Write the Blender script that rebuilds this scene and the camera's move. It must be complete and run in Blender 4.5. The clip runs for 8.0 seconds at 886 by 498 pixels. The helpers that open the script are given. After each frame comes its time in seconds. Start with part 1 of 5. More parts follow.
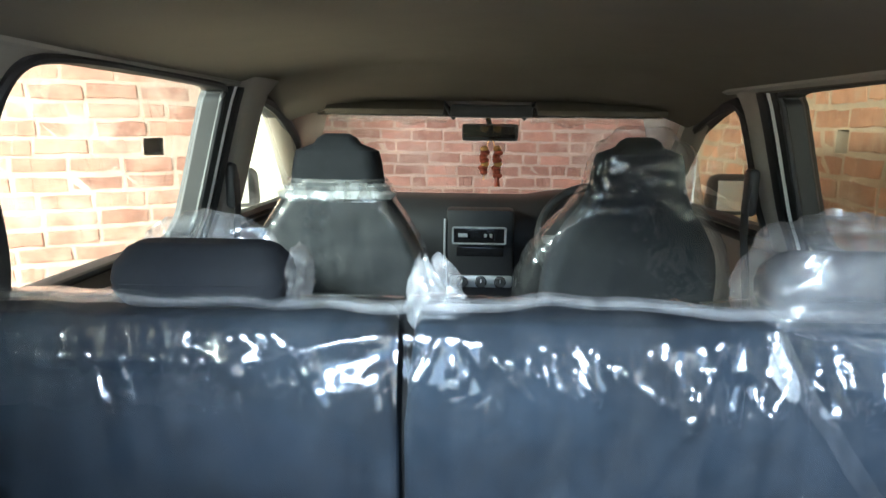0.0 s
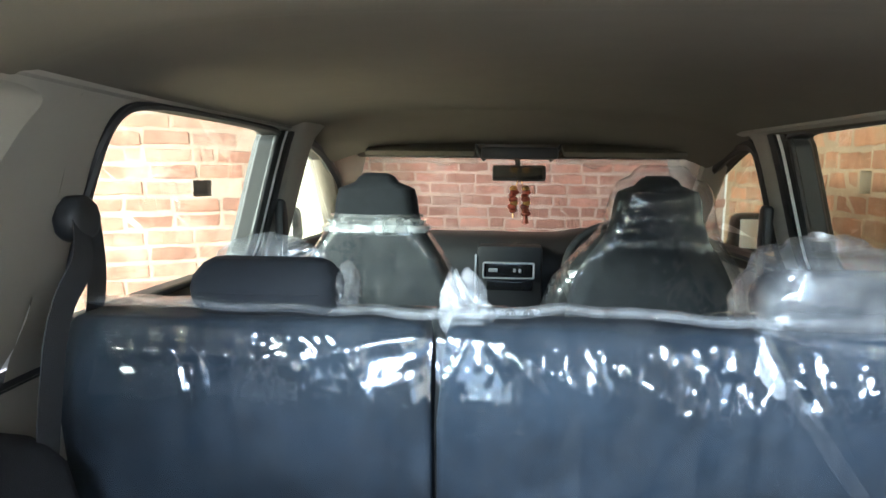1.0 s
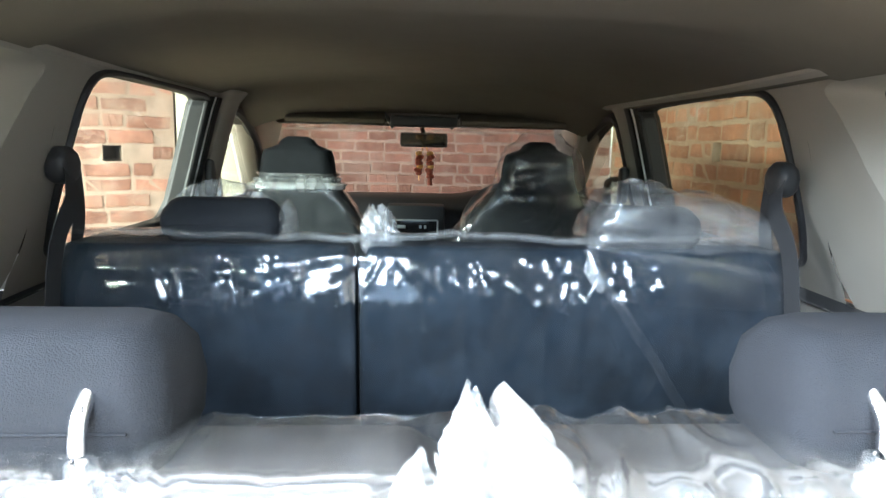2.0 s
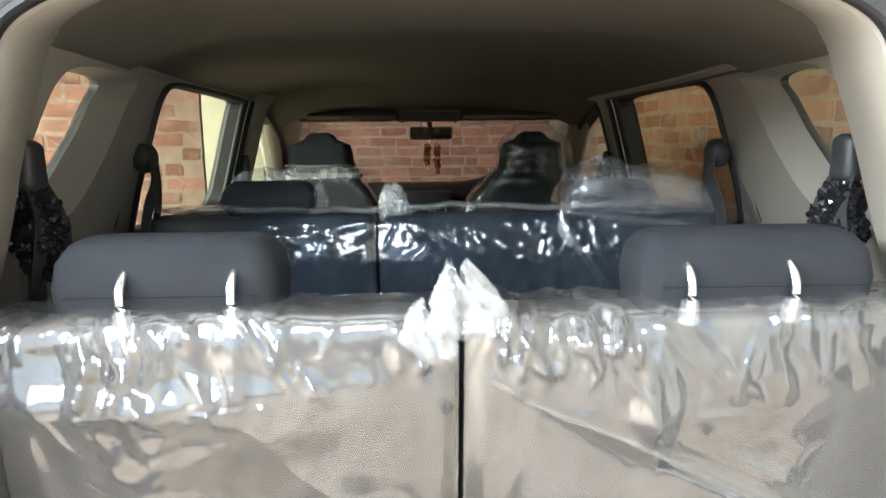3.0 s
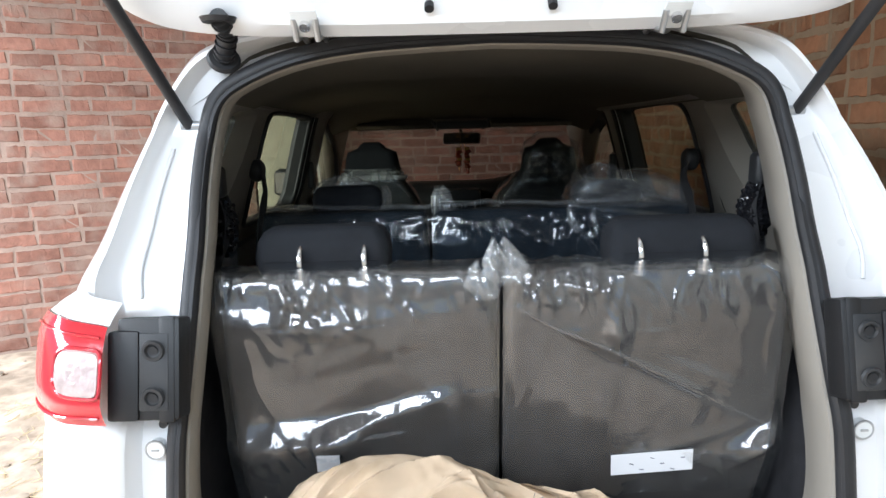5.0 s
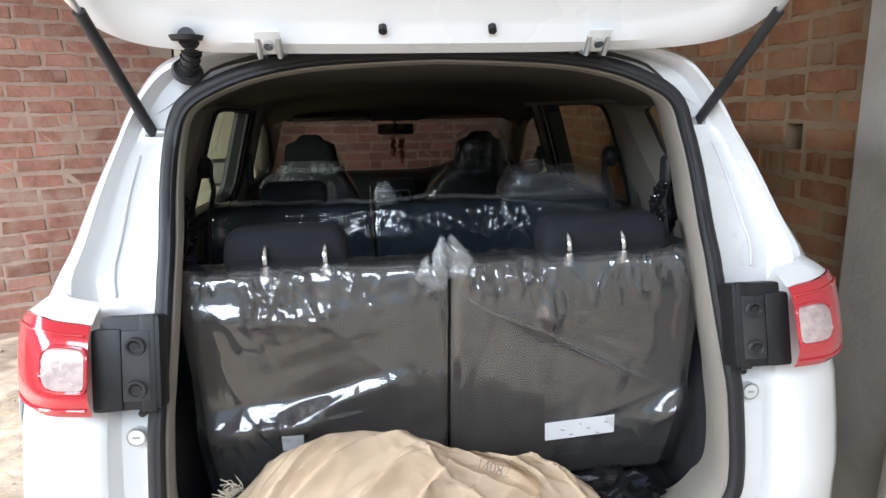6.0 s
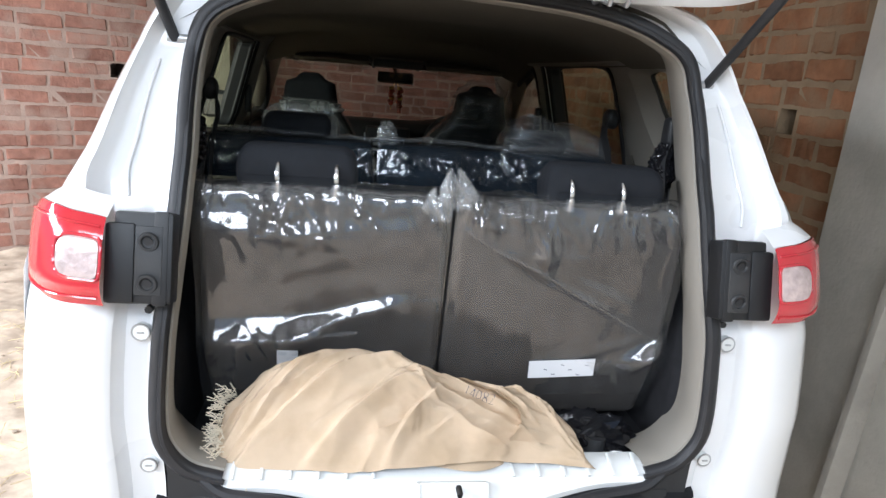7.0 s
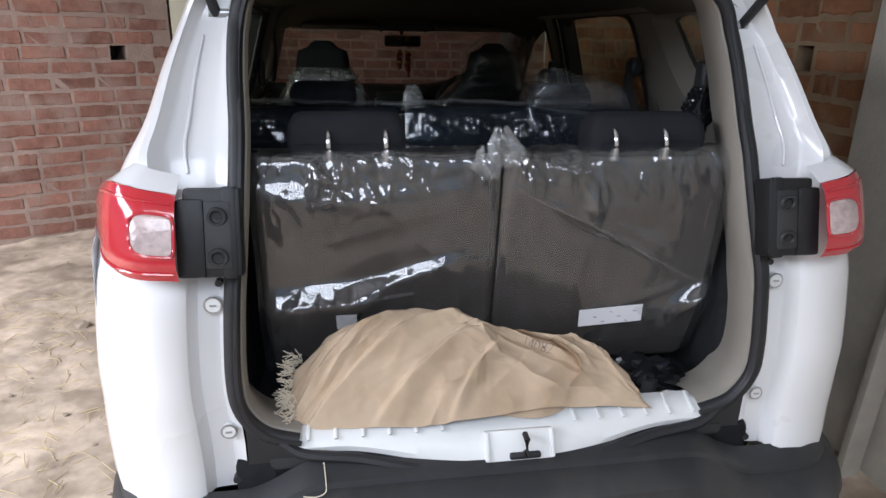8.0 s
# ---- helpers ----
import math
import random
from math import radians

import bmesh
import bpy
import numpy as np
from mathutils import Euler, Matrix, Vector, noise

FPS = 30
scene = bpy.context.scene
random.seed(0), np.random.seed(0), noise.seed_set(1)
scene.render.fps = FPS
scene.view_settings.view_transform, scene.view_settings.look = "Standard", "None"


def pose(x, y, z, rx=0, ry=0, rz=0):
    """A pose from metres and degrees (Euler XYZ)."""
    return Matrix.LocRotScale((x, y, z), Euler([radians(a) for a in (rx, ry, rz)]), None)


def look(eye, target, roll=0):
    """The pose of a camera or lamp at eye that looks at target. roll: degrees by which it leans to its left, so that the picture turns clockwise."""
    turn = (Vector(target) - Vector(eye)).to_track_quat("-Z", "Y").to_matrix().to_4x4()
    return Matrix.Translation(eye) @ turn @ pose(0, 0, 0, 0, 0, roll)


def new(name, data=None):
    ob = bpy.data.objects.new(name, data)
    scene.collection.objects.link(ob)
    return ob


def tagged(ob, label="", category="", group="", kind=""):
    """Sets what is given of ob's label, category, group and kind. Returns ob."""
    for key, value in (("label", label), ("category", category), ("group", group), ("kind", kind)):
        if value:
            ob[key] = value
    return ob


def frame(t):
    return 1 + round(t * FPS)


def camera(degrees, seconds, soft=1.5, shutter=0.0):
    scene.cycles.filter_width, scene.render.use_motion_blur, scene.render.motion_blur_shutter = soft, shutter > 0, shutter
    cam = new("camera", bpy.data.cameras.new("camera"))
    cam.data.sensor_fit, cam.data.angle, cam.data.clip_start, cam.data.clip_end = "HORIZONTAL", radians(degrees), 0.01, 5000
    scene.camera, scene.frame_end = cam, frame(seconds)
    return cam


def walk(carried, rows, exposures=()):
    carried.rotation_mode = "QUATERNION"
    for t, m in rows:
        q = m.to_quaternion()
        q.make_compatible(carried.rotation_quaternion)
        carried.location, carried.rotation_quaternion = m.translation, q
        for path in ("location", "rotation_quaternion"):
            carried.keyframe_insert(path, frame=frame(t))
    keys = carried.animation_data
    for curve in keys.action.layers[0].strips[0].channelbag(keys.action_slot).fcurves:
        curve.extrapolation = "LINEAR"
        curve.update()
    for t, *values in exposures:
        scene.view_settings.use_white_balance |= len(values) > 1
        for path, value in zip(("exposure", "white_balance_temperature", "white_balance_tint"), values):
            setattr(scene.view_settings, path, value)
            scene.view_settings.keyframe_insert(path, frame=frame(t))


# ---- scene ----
cam = camera(68.9, 8.0)
PATH = [
    (0, (-0.068, 0.324, 1.429), (-0.124, 2.285, 1.041), 0.7),
    (0.5, (-0.068, 0.281, 1.44), (-0.142, 2.252, 1.108), -0.1),
    (1, (-0.058, 0.195, 1.415), (-0.217, 2.172, 1.161), 0.6),
    (1.5, (-0.055, 0.05, 1.401), (0.047, 2.022, 1.082), 2.1),
    (3, (-0.046, -0.412, 1.382), (0.034, 1.557, 1.035), -0.5),
    (3.5, (-0.011, -0.569, 1.375), (-0.151, 1.393, 1.012), 1.6),
    (4, (-0.017, -0.709, 1.396), (-0.253, 1.252, 1.085), 0.7),
    (4.5, (-0.064, -0.798, 1.412), (-0.201, 1.168, 1.074), -0.2),
    (6, (-0.162, -0.997, 1.499), (0.072, 0.943, 1.074), -1.1),
    (6.5, (-0.191, -1.034, 1.462), (0.078, 0.892, 0.997), 2.4),
    (7, (-0.228, -1.044, 1.438), (0.082, 0.861, 0.915), 4.9),
    (7.5, (-0.251, -1.071, 1.434), (0.072, 0.763, 0.704), 0.4),
    (8, (-0.341, -1.058, 1.429), (-0.031, 0.815, 0.799), 1.1),
]
EXPOSURES = [(0.0, 3.8, 5550, 4), (0.5, 3.9, 5550, 4), (1.5, 3.9, 5550, 4), (2.2, 3.1, 5800, 4), (3.0, 2.5, 6200, 5), (3.5, 1.85, 6100, 6), (4.0, 1.45, 5900, 7), (4.5, 1.1, 5900, 7), (6.0, 0.65, 5950, 8), (6.5, 0.75, 5950, 8), (7.0, 0.7, 5950, 9), (7.5, 0.5, 5950, 11), (8.0, -0.05, 6000, 13)]
LIGHT_BACK, LIGHT_LEFT = 70.0, 620.0
walk(cam, [(t, look(eye, target, roll)) for t, eye, target, roll in PATH], EXPOSURES)

# ---- world and light ----
world = bpy.data.worlds.new("world")
scene.world = world
world.use_nodes = True
wn, wl = world.node_tree.nodes, world.node_tree.links
sky = wn.new("ShaderNodeTexSky")
sky.sky_type, sky.sun_disc = "NISHITA", False
sky.sun_elevation, sky.sun_rotation = radians(42), radians(215)
wl.new(sky.outputs[0], wn["Background"].inputs[0])
wn["Background"].inputs[1].default_value = 0.06
sun = new("sun", bpy.data.lights.new("sun", "SUN"))
sun.data.energy, sun.data.angle, sun.data.color = 0.8, radians(15), (1.0, 0.95, 0.88)
sun.matrix_world = look((-3.0, -4.0, 4.5), (0, 0, 0))


def area(name, eye, target, w, h, power, color):
    ob = new(name, bpy.data.lights.new(name, "AREA"))
    ob.data.shape, ob.data.size, ob.data.size_y, ob.data.energy, ob.data.color = "RECTANGLE", w, h, power, color
    ob.matrix_world = look(eye, target)
    return ob


# daylight of the shed's open back, and of the open sky over its left half
area("daylight_back", (-0.95, -2.80, 2.98), (-0.1, 0.6, 0.8), 2.6, 1.0, LIGHT_BACK, (0.90, 0.95, 1.0))
area("daylight_left", (-4.6, -0.8, 2.75), (-5.0, -0.2, 0.0), 2.4, 3.6, LIGHT_LEFT, (0.97, 0.98, 1.0))


# ---- materials ----
def material(name, color, rough=0.6, metal=0.0, noise_scale=20.0, amount=0.15, bump=0.1, bump_scale=200.0, coat=0.0,
             random_amount=0.0, stain=None, spec=0.5, world_space=False):
    """Two scales of noise over a base colour, with fine relief; stain: a second colour in large soft spots."""
    m = bpy.data.materials.new(name)
    m.use_nodes = True
    n, l = m.node_tree.nodes, m.node_tree.links
    p = n["Principled BSDF"]
    p.inputs["Roughness"].default_value, p.inputs["Metallic"].default_value = rough, metal
    p.inputs["Coat Weight"].default_value = coat
    p.inputs["Specular IOR Level"].default_value = spec
    tc = n.new("ShaderNodeTexCoord")
    big, fine = n.new("ShaderNodeTexNoise"), n.new("ShaderNodeTexNoise")
    big.inputs["Scale"].default_value, fine.inputs["Scale"].default_value = noise_scale * 0.2, noise_scale
    big.inputs["Detail"].default_value = fine.inputs["Detail"].default_value = 5
    where = n.new("ShaderNodeNewGeometry").outputs["Position"] if world_space else tc.outputs["Object"]
    for t in (big, fine):
        l.new(where, t.inputs["Vector"])
    both = n.new("ShaderNodeMath")
    both.operation = "MULTIPLY_ADD"
    l.new(big.outputs[0], both.inputs[0])
    both.inputs[1].default_value = 0.6
    half = n.new("ShaderNodeMath")
    half.operation = "MULTIPLY"
    half.inputs[1].default_value = 0.4
    l.new(fine.outputs[0], half.inputs[0])
    l.new(half.outputs[0], both.inputs[2])
    ramp = n.new("ShaderNodeMapRange")
    ramp.inputs["From Min"].default_value, ramp.inputs["From Max"].default_value = 0.3, 0.7
    ramp.inputs["To Min"].default_value, ramp.inputs["To Max"].default_value = 1 - amount, 1 + amount
    l.new(both.outputs[0], ramp.inputs["Value"])
    hsv = n.new("ShaderNodeHueSaturation")
    hsv.inputs["Color"].default_value = (*color, 1)
    value = ramp.outputs[0]
    if random_amount:
        info = n.new("ShaderNodeObjectInfo")
        span = n.new("ShaderNodeMapRange")
        span.inputs["To Min"].default_value, span.inputs["To Max"].default_value = 1 - random_amount, 1 + random_amount
        l.new(info.outputs["Random"], span.inputs["Value"])
        times = n.new("ShaderNodeMath")
        times.operation = "MULTIPLY"
        l.new(value, times.inputs[0])
        l.new(span.outputs[0], times.inputs[1])
        value = times.outputs[0]
    l.new(value, hsv.inputs["Value"])
    out = hsv.outputs[0]
    if stain:
        spot = n.new("ShaderNodeTexNoise")
        spot.inputs["Scale"].default_value, spot.inputs["Detail"].default_value = stain[1], 6
        l.new(where, spot.inputs["Vector"])
        cut = n.new("ShaderNodeMapRange")
        cut.inputs["From Min"].default_value, cut.inputs["From Max"].default_value = 0.48, 0.68
        cut.inputs["To Max"].default_value = stain[2]
        l.new(spot.outputs[0], cut.inputs["Value"])
        mix = n.new("ShaderNodeMix")
        mix.data_type = "RGBA"
        l.new(cut.outputs[0], mix.inputs["Factor"])
        l.new(out, mix.inputs["A"])
        mix.inputs["B"].default_value = (*stain[0], 1)
        out = mix.outputs["Result"]
    l.new(out, p.inputs["Base Color"])
    rr = n.new("ShaderNodeMapRange")
    rr.inputs["To Min"].default_value, rr.inputs["To Max"].default_value = max(0.02, rough * 0.85), min(1.0, rough * 1.15)
    l.new(big.outputs[0], rr.inputs["Value"])
    l.new(rr.outputs[0], p.inputs["Roughness"])
    if bump:
        grain = n.new("ShaderNodeTexNoise")
        grain.inputs["Scale"].default_value, grain.inputs["Detail"].default_value = bump_scale, 4
        l.new(where, grain.inputs["Vector"])
        b = n.new("ShaderNodeBump")
        b.inputs["Strength"].default_value, b.inputs["Distance"].default_value = bump, 0.004
        l.new(grain.outputs[0], b.inputs["Height"])
        l.new(b.outputs[0], p.inputs["Normal"])
    return m


def edge_gloss(n, l, least, most, normal=None):
    """More gloss at a glancing angle, the same from both sides."""
    facing = n.new("ShaderNodeLayerWeight")
    facing.inputs["Blend"].default_value = 0.5
    if normal is not None:
        l.new(normal, facing.inputs["Normal"])
    power, lift = n.new("ShaderNodeMath"), n.new("ShaderNodeMath")
    power.operation, power.inputs[1].default_value = "POWER", 4.0
    l.new(facing.outputs["Facing"], power.inputs[0])
    lift.operation, lift.use_clamp = "MULTIPLY_ADD", True
    lift.inputs[1].default_value, lift.inputs[2].default_value = most, least
    l.new(power.outputs[0], lift.inputs[0])
    return lift


def film_material(name, tint, haze, gloss, rough, wrinkle, scale=14.0, facets=42.0, tilted=0.45, gather=None, sheen=0.0, streaks=(26, 8, 4)):
    """Clear polythene: see-through, with a milky veil and sharp wrinkled gloss."""
    m = bpy.data.materials.new(name)
    m.use_nodes = True
    n, l = m.node_tree.nodes, m.node_tree.links
    n.remove(n["Principled BSDF"])
    clear, veil, shine = n.new("ShaderNodeBsdfTransparent"), n.new("ShaderNodeBsdfDiffuse"), n.new("ShaderNodeBsdfGlossy")
    clear.inputs[0].default_value = (*tint, 1)
    veil.inputs[0].default_value = (0.75, 0.77, 0.78, 1)
    shine.inputs[0].default_value, shine.inputs["Roughness"].default_value = (1, 1, 1, 1), rough
    tc = n.new("ShaderNodeTexCoord")
    warp = n.new("ShaderNodeTexNoise")
    warp.inputs["Scale"].default_value, warp.inputs["Detail"].default_value, warp.inputs["Distortion"].default_value = scale, 2, 0.8
    l.new(tc.outputs["Object"], warp.inputs["Vector"])
    crease = n.new("ShaderNodeTexVoronoi")
    crease.feature = "DISTANCE_TO_EDGE"
    crease.inputs["Scale"].default_value = scale * 0.8
    add = n.new("ShaderNodeVectorMath")
    add.operation = "MULTIPLY_ADD"
    l.new(warp.outputs[1], add.inputs[0])
    add.inputs[1].default_value = (0.12, 0.12, 0.12)
    l.new(tc.outputs["Object"], add.inputs[2])
    l.new(add.outputs[0], crease.inputs["Vector"])
    low = n.new("ShaderNodeMath")
    low.operation = "MINIMUM"
    low.inputs[1].default_value = 0.06
    l.new(crease.outputs["Distance"], low.inputs[0])
    total = n.new("ShaderNodeMath")
    total.operation = "MULTIPLY_ADD"
    l.new(low.outputs[0], total.inputs[0])
    total.inputs[1].default_value = 1.2
    l.new(warp.outputs[0], total.inputs[2])
    b = n.new("ShaderNodeBump")
    b.inputs["Strength"].default_value, b.inputs["Distance"].default_value = wrinkle, 0.02
    l.new(total.outputs[0], b.inputs["Height"])
    facet_map, facet = n.new("ShaderNodeMapping"), n.new("ShaderNodeTexVoronoi")
    facet_map.inputs["Rotation"].default_value, facet_map.inputs["Scale"].default_value = (0, 0.35, 0), (1.0, 0.7, 0.45)
    l.new(add.outputs[0], facet_map.inputs["Vector"])
    l.new(facet_map.outputs[0], facet.inputs["Vector"])
    facet.inputs["Scale"].default_value = facets
    bare, tilt = n.new("ShaderNodeVectorMath"), n.new("ShaderNodeVectorMath")
    bare.operation, bare.inputs[1].default_value = "SUBTRACT", (0.5, 0.5, 0.5)
    l.new(facet.outputs["Color"], bare.inputs[0])
    where, reach = n.new("ShaderNodeTexNoise"), n.new("ShaderNodeMapRange")
    where.inputs["Scale"].default_value, where.inputs["Detail"].default_value = 6.0, 2
    l.new(tc.outputs["Object"], where.inputs["Vector"])
    reach.inputs["From Min"].default_value, reach.inputs["From Max"].default_value, reach.inputs["To Max"].default_value = 0.42, 0.62, tilted
    l.new(where.outputs[0], reach.inputs["Value"])
    strength = reach.outputs[0]
    if gather:
        split, ease, less = n.new("ShaderNodeSeparateXYZ"), n.new("ShaderNodeMapRange"), n.new("ShaderNodeMath")
        l.new(tc.outputs["Object"], split.inputs[0])
        ease.inputs["From Min"].default_value, ease.inputs["From Max"].default_value, ease.inputs["To Min"].default_value = *gather, 0.0
        l.new(split.outputs["Z"], ease.inputs["Value"])
        less.operation = "MULTIPLY"
        l.new(strength, less.inputs[0])
        l.new(ease.outputs[0], less.inputs[1])
        strength = less.outputs[0]
    tilt.operation = "MULTIPLY_ADD"
    l.new(bare.outputs[0], tilt.inputs[0])
    l.new(strength, tilt.inputs[1])
    l.new(b.outputs[0], tilt.inputs[2])
    unit = n.new("ShaderNodeVectorMath")
    unit.operation = "NORMALIZE"
    l.new(tilt.outputs[0], unit.inputs[0])
    l.new(unit.outputs[0], shine.inputs["Normal"])
    milky = n.new("ShaderNodeMixShader")
    fog = n.new("ShaderNodeMapRange")
    fog.inputs["From Min"].default_value, fog.inputs["From Max"].default_value = 0.38, 0.66
    fog.inputs["To Min"].default_value, fog.inputs["To Max"].default_value = haze * 0.45, haze * 1.75
    turned = n.new("ShaderNodeMapping")
    turned.inputs["Rotation"].default_value, turned.inputs["Scale"].default_value = (0, 0.5, 0), streaks
    streak = n.new("ShaderNodeTexNoise")
    streak.inputs["Scale"].default_value, streak.inputs["Detail"].default_value, streak.inputs["Distortion"].default_value = 1.0, 6, 1.4
    l.new(tc.outputs["Object"], turned.inputs["Vector"])
    l.new(turned.outputs[0], streak.inputs["Vector"])
    blend = n.new("ShaderNodeMath")
    blend.operation, blend.inputs[1].default_value = "MULTIPLY_ADD", 0.5
    l.new(streak.outputs[0], blend.inputs[0])
    part_warp = n.new("ShaderNodeMath")
    part_warp.operation, part_warp.inputs[1].default_value = "MULTIPLY", 0.5
    l.new(warp.outputs[0], part_warp.inputs[0])
    l.new(part_warp.outputs[0], blend.inputs[2])
    l.new(blend.outputs[0], fog.inputs["Value"])
    l.new(fog.outputs[0], milky.inputs[0])
    l.new(clear.outputs[0], milky.inputs[1])
    l.new(veil.outputs[0], milky.inputs[2])
    body = milky
    if sheen:
        body, broad = n.new("ShaderNodeMixShader"), n.new("ShaderNodeBsdfGlossy")
        broad.inputs["Roughness"].default_value, body.inputs[0].default_value = 0.5, sheen
        l.new(milky.outputs[0], body.inputs[1])
        l.new(broad.outputs[0], body.inputs[2])
    lift = edge_gloss(n, l, 0.07 * gloss, 0.8, b.outputs[0])
    top = n.new("ShaderNodeMixShader")
    l.new(lift.outputs[0], top.inputs[0])
    l.new(body.outputs[0], top.inputs[1])
    l.new(shine.outputs[0], top.inputs[2])
    l.new(top.outputs[0], n["Material Output"].inputs[0])
    return m


def glass_material(name, tint, gloss=1.0):
    m = bpy.data.materials.new(name)
    m.use_nodes = True
    n, l = m.node_tree.nodes, m.node_tree.links
    n.remove(n["Principled BSDF"])
    clear, shine, mix = n.new("ShaderNodeBsdfTransparent"), n.new("ShaderNodeBsdfGlossy"), n.new("ShaderNodeMixShader")
    clear.inputs[0].default_value = (*tint, 1)
    shine.inputs["Roughness"].default_value = 0.02
    l.new(edge_gloss(n, l, 0.05 * gloss, 0.6).outputs[0], mix.inputs[0])
    # dust on the glass; its pale veil also stands in for glare
    glare_dust, dusty, spots = n.new("ShaderNodeBsdfDiffuse"), n.new("ShaderNodeMixShader"), n.new("ShaderNodeTexNoise")
    glare_dust.inputs[0].default_value = (0.62, 0.58, 0.50, 1)
    spots.inputs["Scale"].default_value, spots.inputs["Detail"].default_value = 4.0, 6
    film = n.new("ShaderNodeMapRange")
    film.inputs["From Min"].default_value, film.inputs["From Max"].default_value = 0.3, 0.7
    film.inputs["To Min"].default_value, film.inputs["To Max"].default_value = 0.10, 0.22
    l.new(spots.outputs[0], film.inputs["Value"])
    l.new(film.outputs[0], dusty.inputs[0])
    l.new(clear.outputs[0], dusty.inputs[1])
    l.new(glare_dust.outputs[0], dusty.inputs[2])
    l.new(dusty.outputs[0], mix.inputs[1])
    l.new(shine.outputs[0], mix.inputs[2])
    l.new(mix.outputs[0], n["Material Output"].inputs[0])
    return m


PAINT = material("white_paint", (0.80, 0.80, 0.80), 0.28, coat=0.6, noise_scale=6, amount=0.03, bump=0.0)
INNER_PAINT = material("white_inner_paint", (0.74, 0.75, 0.74), 0.4, noise_scale=9, amount=0.06, bump=0.15, bump_scale=60)
RUBBER = material("black_rubber", (0.018, 0.018, 0.02), 0.55, noise_scale=30, amount=0.3, bump=0.1)
BLACK = material("black_plastic", (0.025, 0.026, 0.028), 0.5, noise_scale=25, amount=0.25, bump=0.15, bump_scale=500)
DARK = material("dark_moulded_plastic", (0.009, 0.009, 0.010), 0.5, noise_scale=25, amount=0.25, bump=0.1, bump_scale=500)
BUMPER = material("grey_black_plastic", (0.022, 0.023, 0.025), 0.55, noise_scale=18, amount=0.2, bump=0.2, bump_scale=600, stain=((0.09, 0.083, 0.075), 5, 0.35))
BEIGE = material("beige_trim", (0.26, 0.238, 0.205), 0.65, noise_scale=12, amount=0.06, bump=0.15, bump_scale=700)
LINER = material("headliner_cloth", (0.130, 0.118, 0.098), 0.95, noise_scale=14, amount=0.07, bump=0.3, bump_scale=900, spec=0.1)
SEAT = material("dark_grey_cloth", (0.016, 0.0175, 0.021), 0.9, noise_scale=30, amount=0.2, bump=0.4, bump_scale=900, spec=0.2)
BACK2 = material("blue_black_carpet", (0.0048, 0.0092, 0.015), 0.85, noise_scale=26, amount=0.55, bump=0.0, bump_scale=500, spec=0.2, stain=((0.022, 0.032, 0.045), 7, 0.5))
BACK3 = material("brown_black_carpet", (0.033, 0.031, 0.030), 0.85, noise_scale=26, amount=0.2, bump=0.0, bump_scale=500, spec=0.2, stain=((0.055, 0.050, 0.046), 7, 0.4))
CARPET = material("black_carpet", (0.02, 0.02, 0.022), 0.95, noise_scale=50, amount=0.3, bump=0.5, bump_scale=600, spec=0.1)
CHROME = material("chrome", (0.75, 0.75, 0.76), 0.18, metal=1.0, amount=0.05, bump=0.0)
STEEL = material("grey_steel", (0.45, 0.46, 0.47), 0.35, metal=0.8, amount=0.1, bump=0.1)
SILVER = material("silver_plastic", (0.42, 0.43, 0.44), 0.35, metal=0.5, amount=0.08, bump=0.0)
SCREEN = material("glossy_black", (0.01, 0.01, 0.012), 0.12, amount=0.1, bump=0.0)
LENS_RED = material("red_lens", (0.52, 0.03, 0.042), 0.12, noise_scale=8, amount=0.1, bump=0.05, bump_scale=90, coat=0.8)
LENS_WHITE = material("clear_lens", (0.52, 0.41, 0.39), 0.22, noise_scale=60, amount=0.45, bump=0.6, bump_scale=90, coat=0.8)
PAPER = material("white_paper", (0.78, 0.78, 0.80), 0.7, amount=0.04, bump=0.0)
INK = material("dark_ink", (0.10, 0.10, 0.14), 0.7, amount=0.1, bump=0.0)
CLOTH = material("beige_cotton", (0.61, 0.475, 0.34), 0.95, noise_scale=20, amount=0.12, bump=0.5, bump_scale=900, spec=0.1, stain=((0.40, 0.29, 0.18), 9, 0.45))
BEAD = material("dark_red_bead", (0.30, 0.05, 0.02), 0.35, noise_scale=60, amount=0.5, bump=0.3)
GOLD = material("gold_trinket", (0.70, 0.42, 0.14), 0.3, metal=0.7, amount=0.3, bump=0.3)
TYRE = material("tyre_rubber", (0.02, 0.02, 0.02), 0.8, amount=0.3, bump=0.4, bump_scale=150)
BELT = material("black_webbing", (0.025, 0.025, 0.027), 0.75, amount=0.2, bump=0.4, bump_scale=800)
def brick_pair(name, color, smear):
    """Brick for single pieces and for the joined rest, both smeared with mortar."""
    single = material(name, color, 0.9, noise_scale=24, amount=0.32, bump=0.9, bump_scale=70, random_amount=0.24, spec=0.2, stain=(smear, 5, 0.85), world_space=True)
    joined = single.copy()
    info = next(n for n in joined.node_tree.nodes if n.type == "OBJECT_INFO")
    island = joined.node_tree.nodes.new("ShaderNodeNewGeometry")
    for link in list(info.outputs["Random"].links):
        joined.node_tree.links.new(island.outputs["Random Per Island"], link.to_socket)
    return single, joined


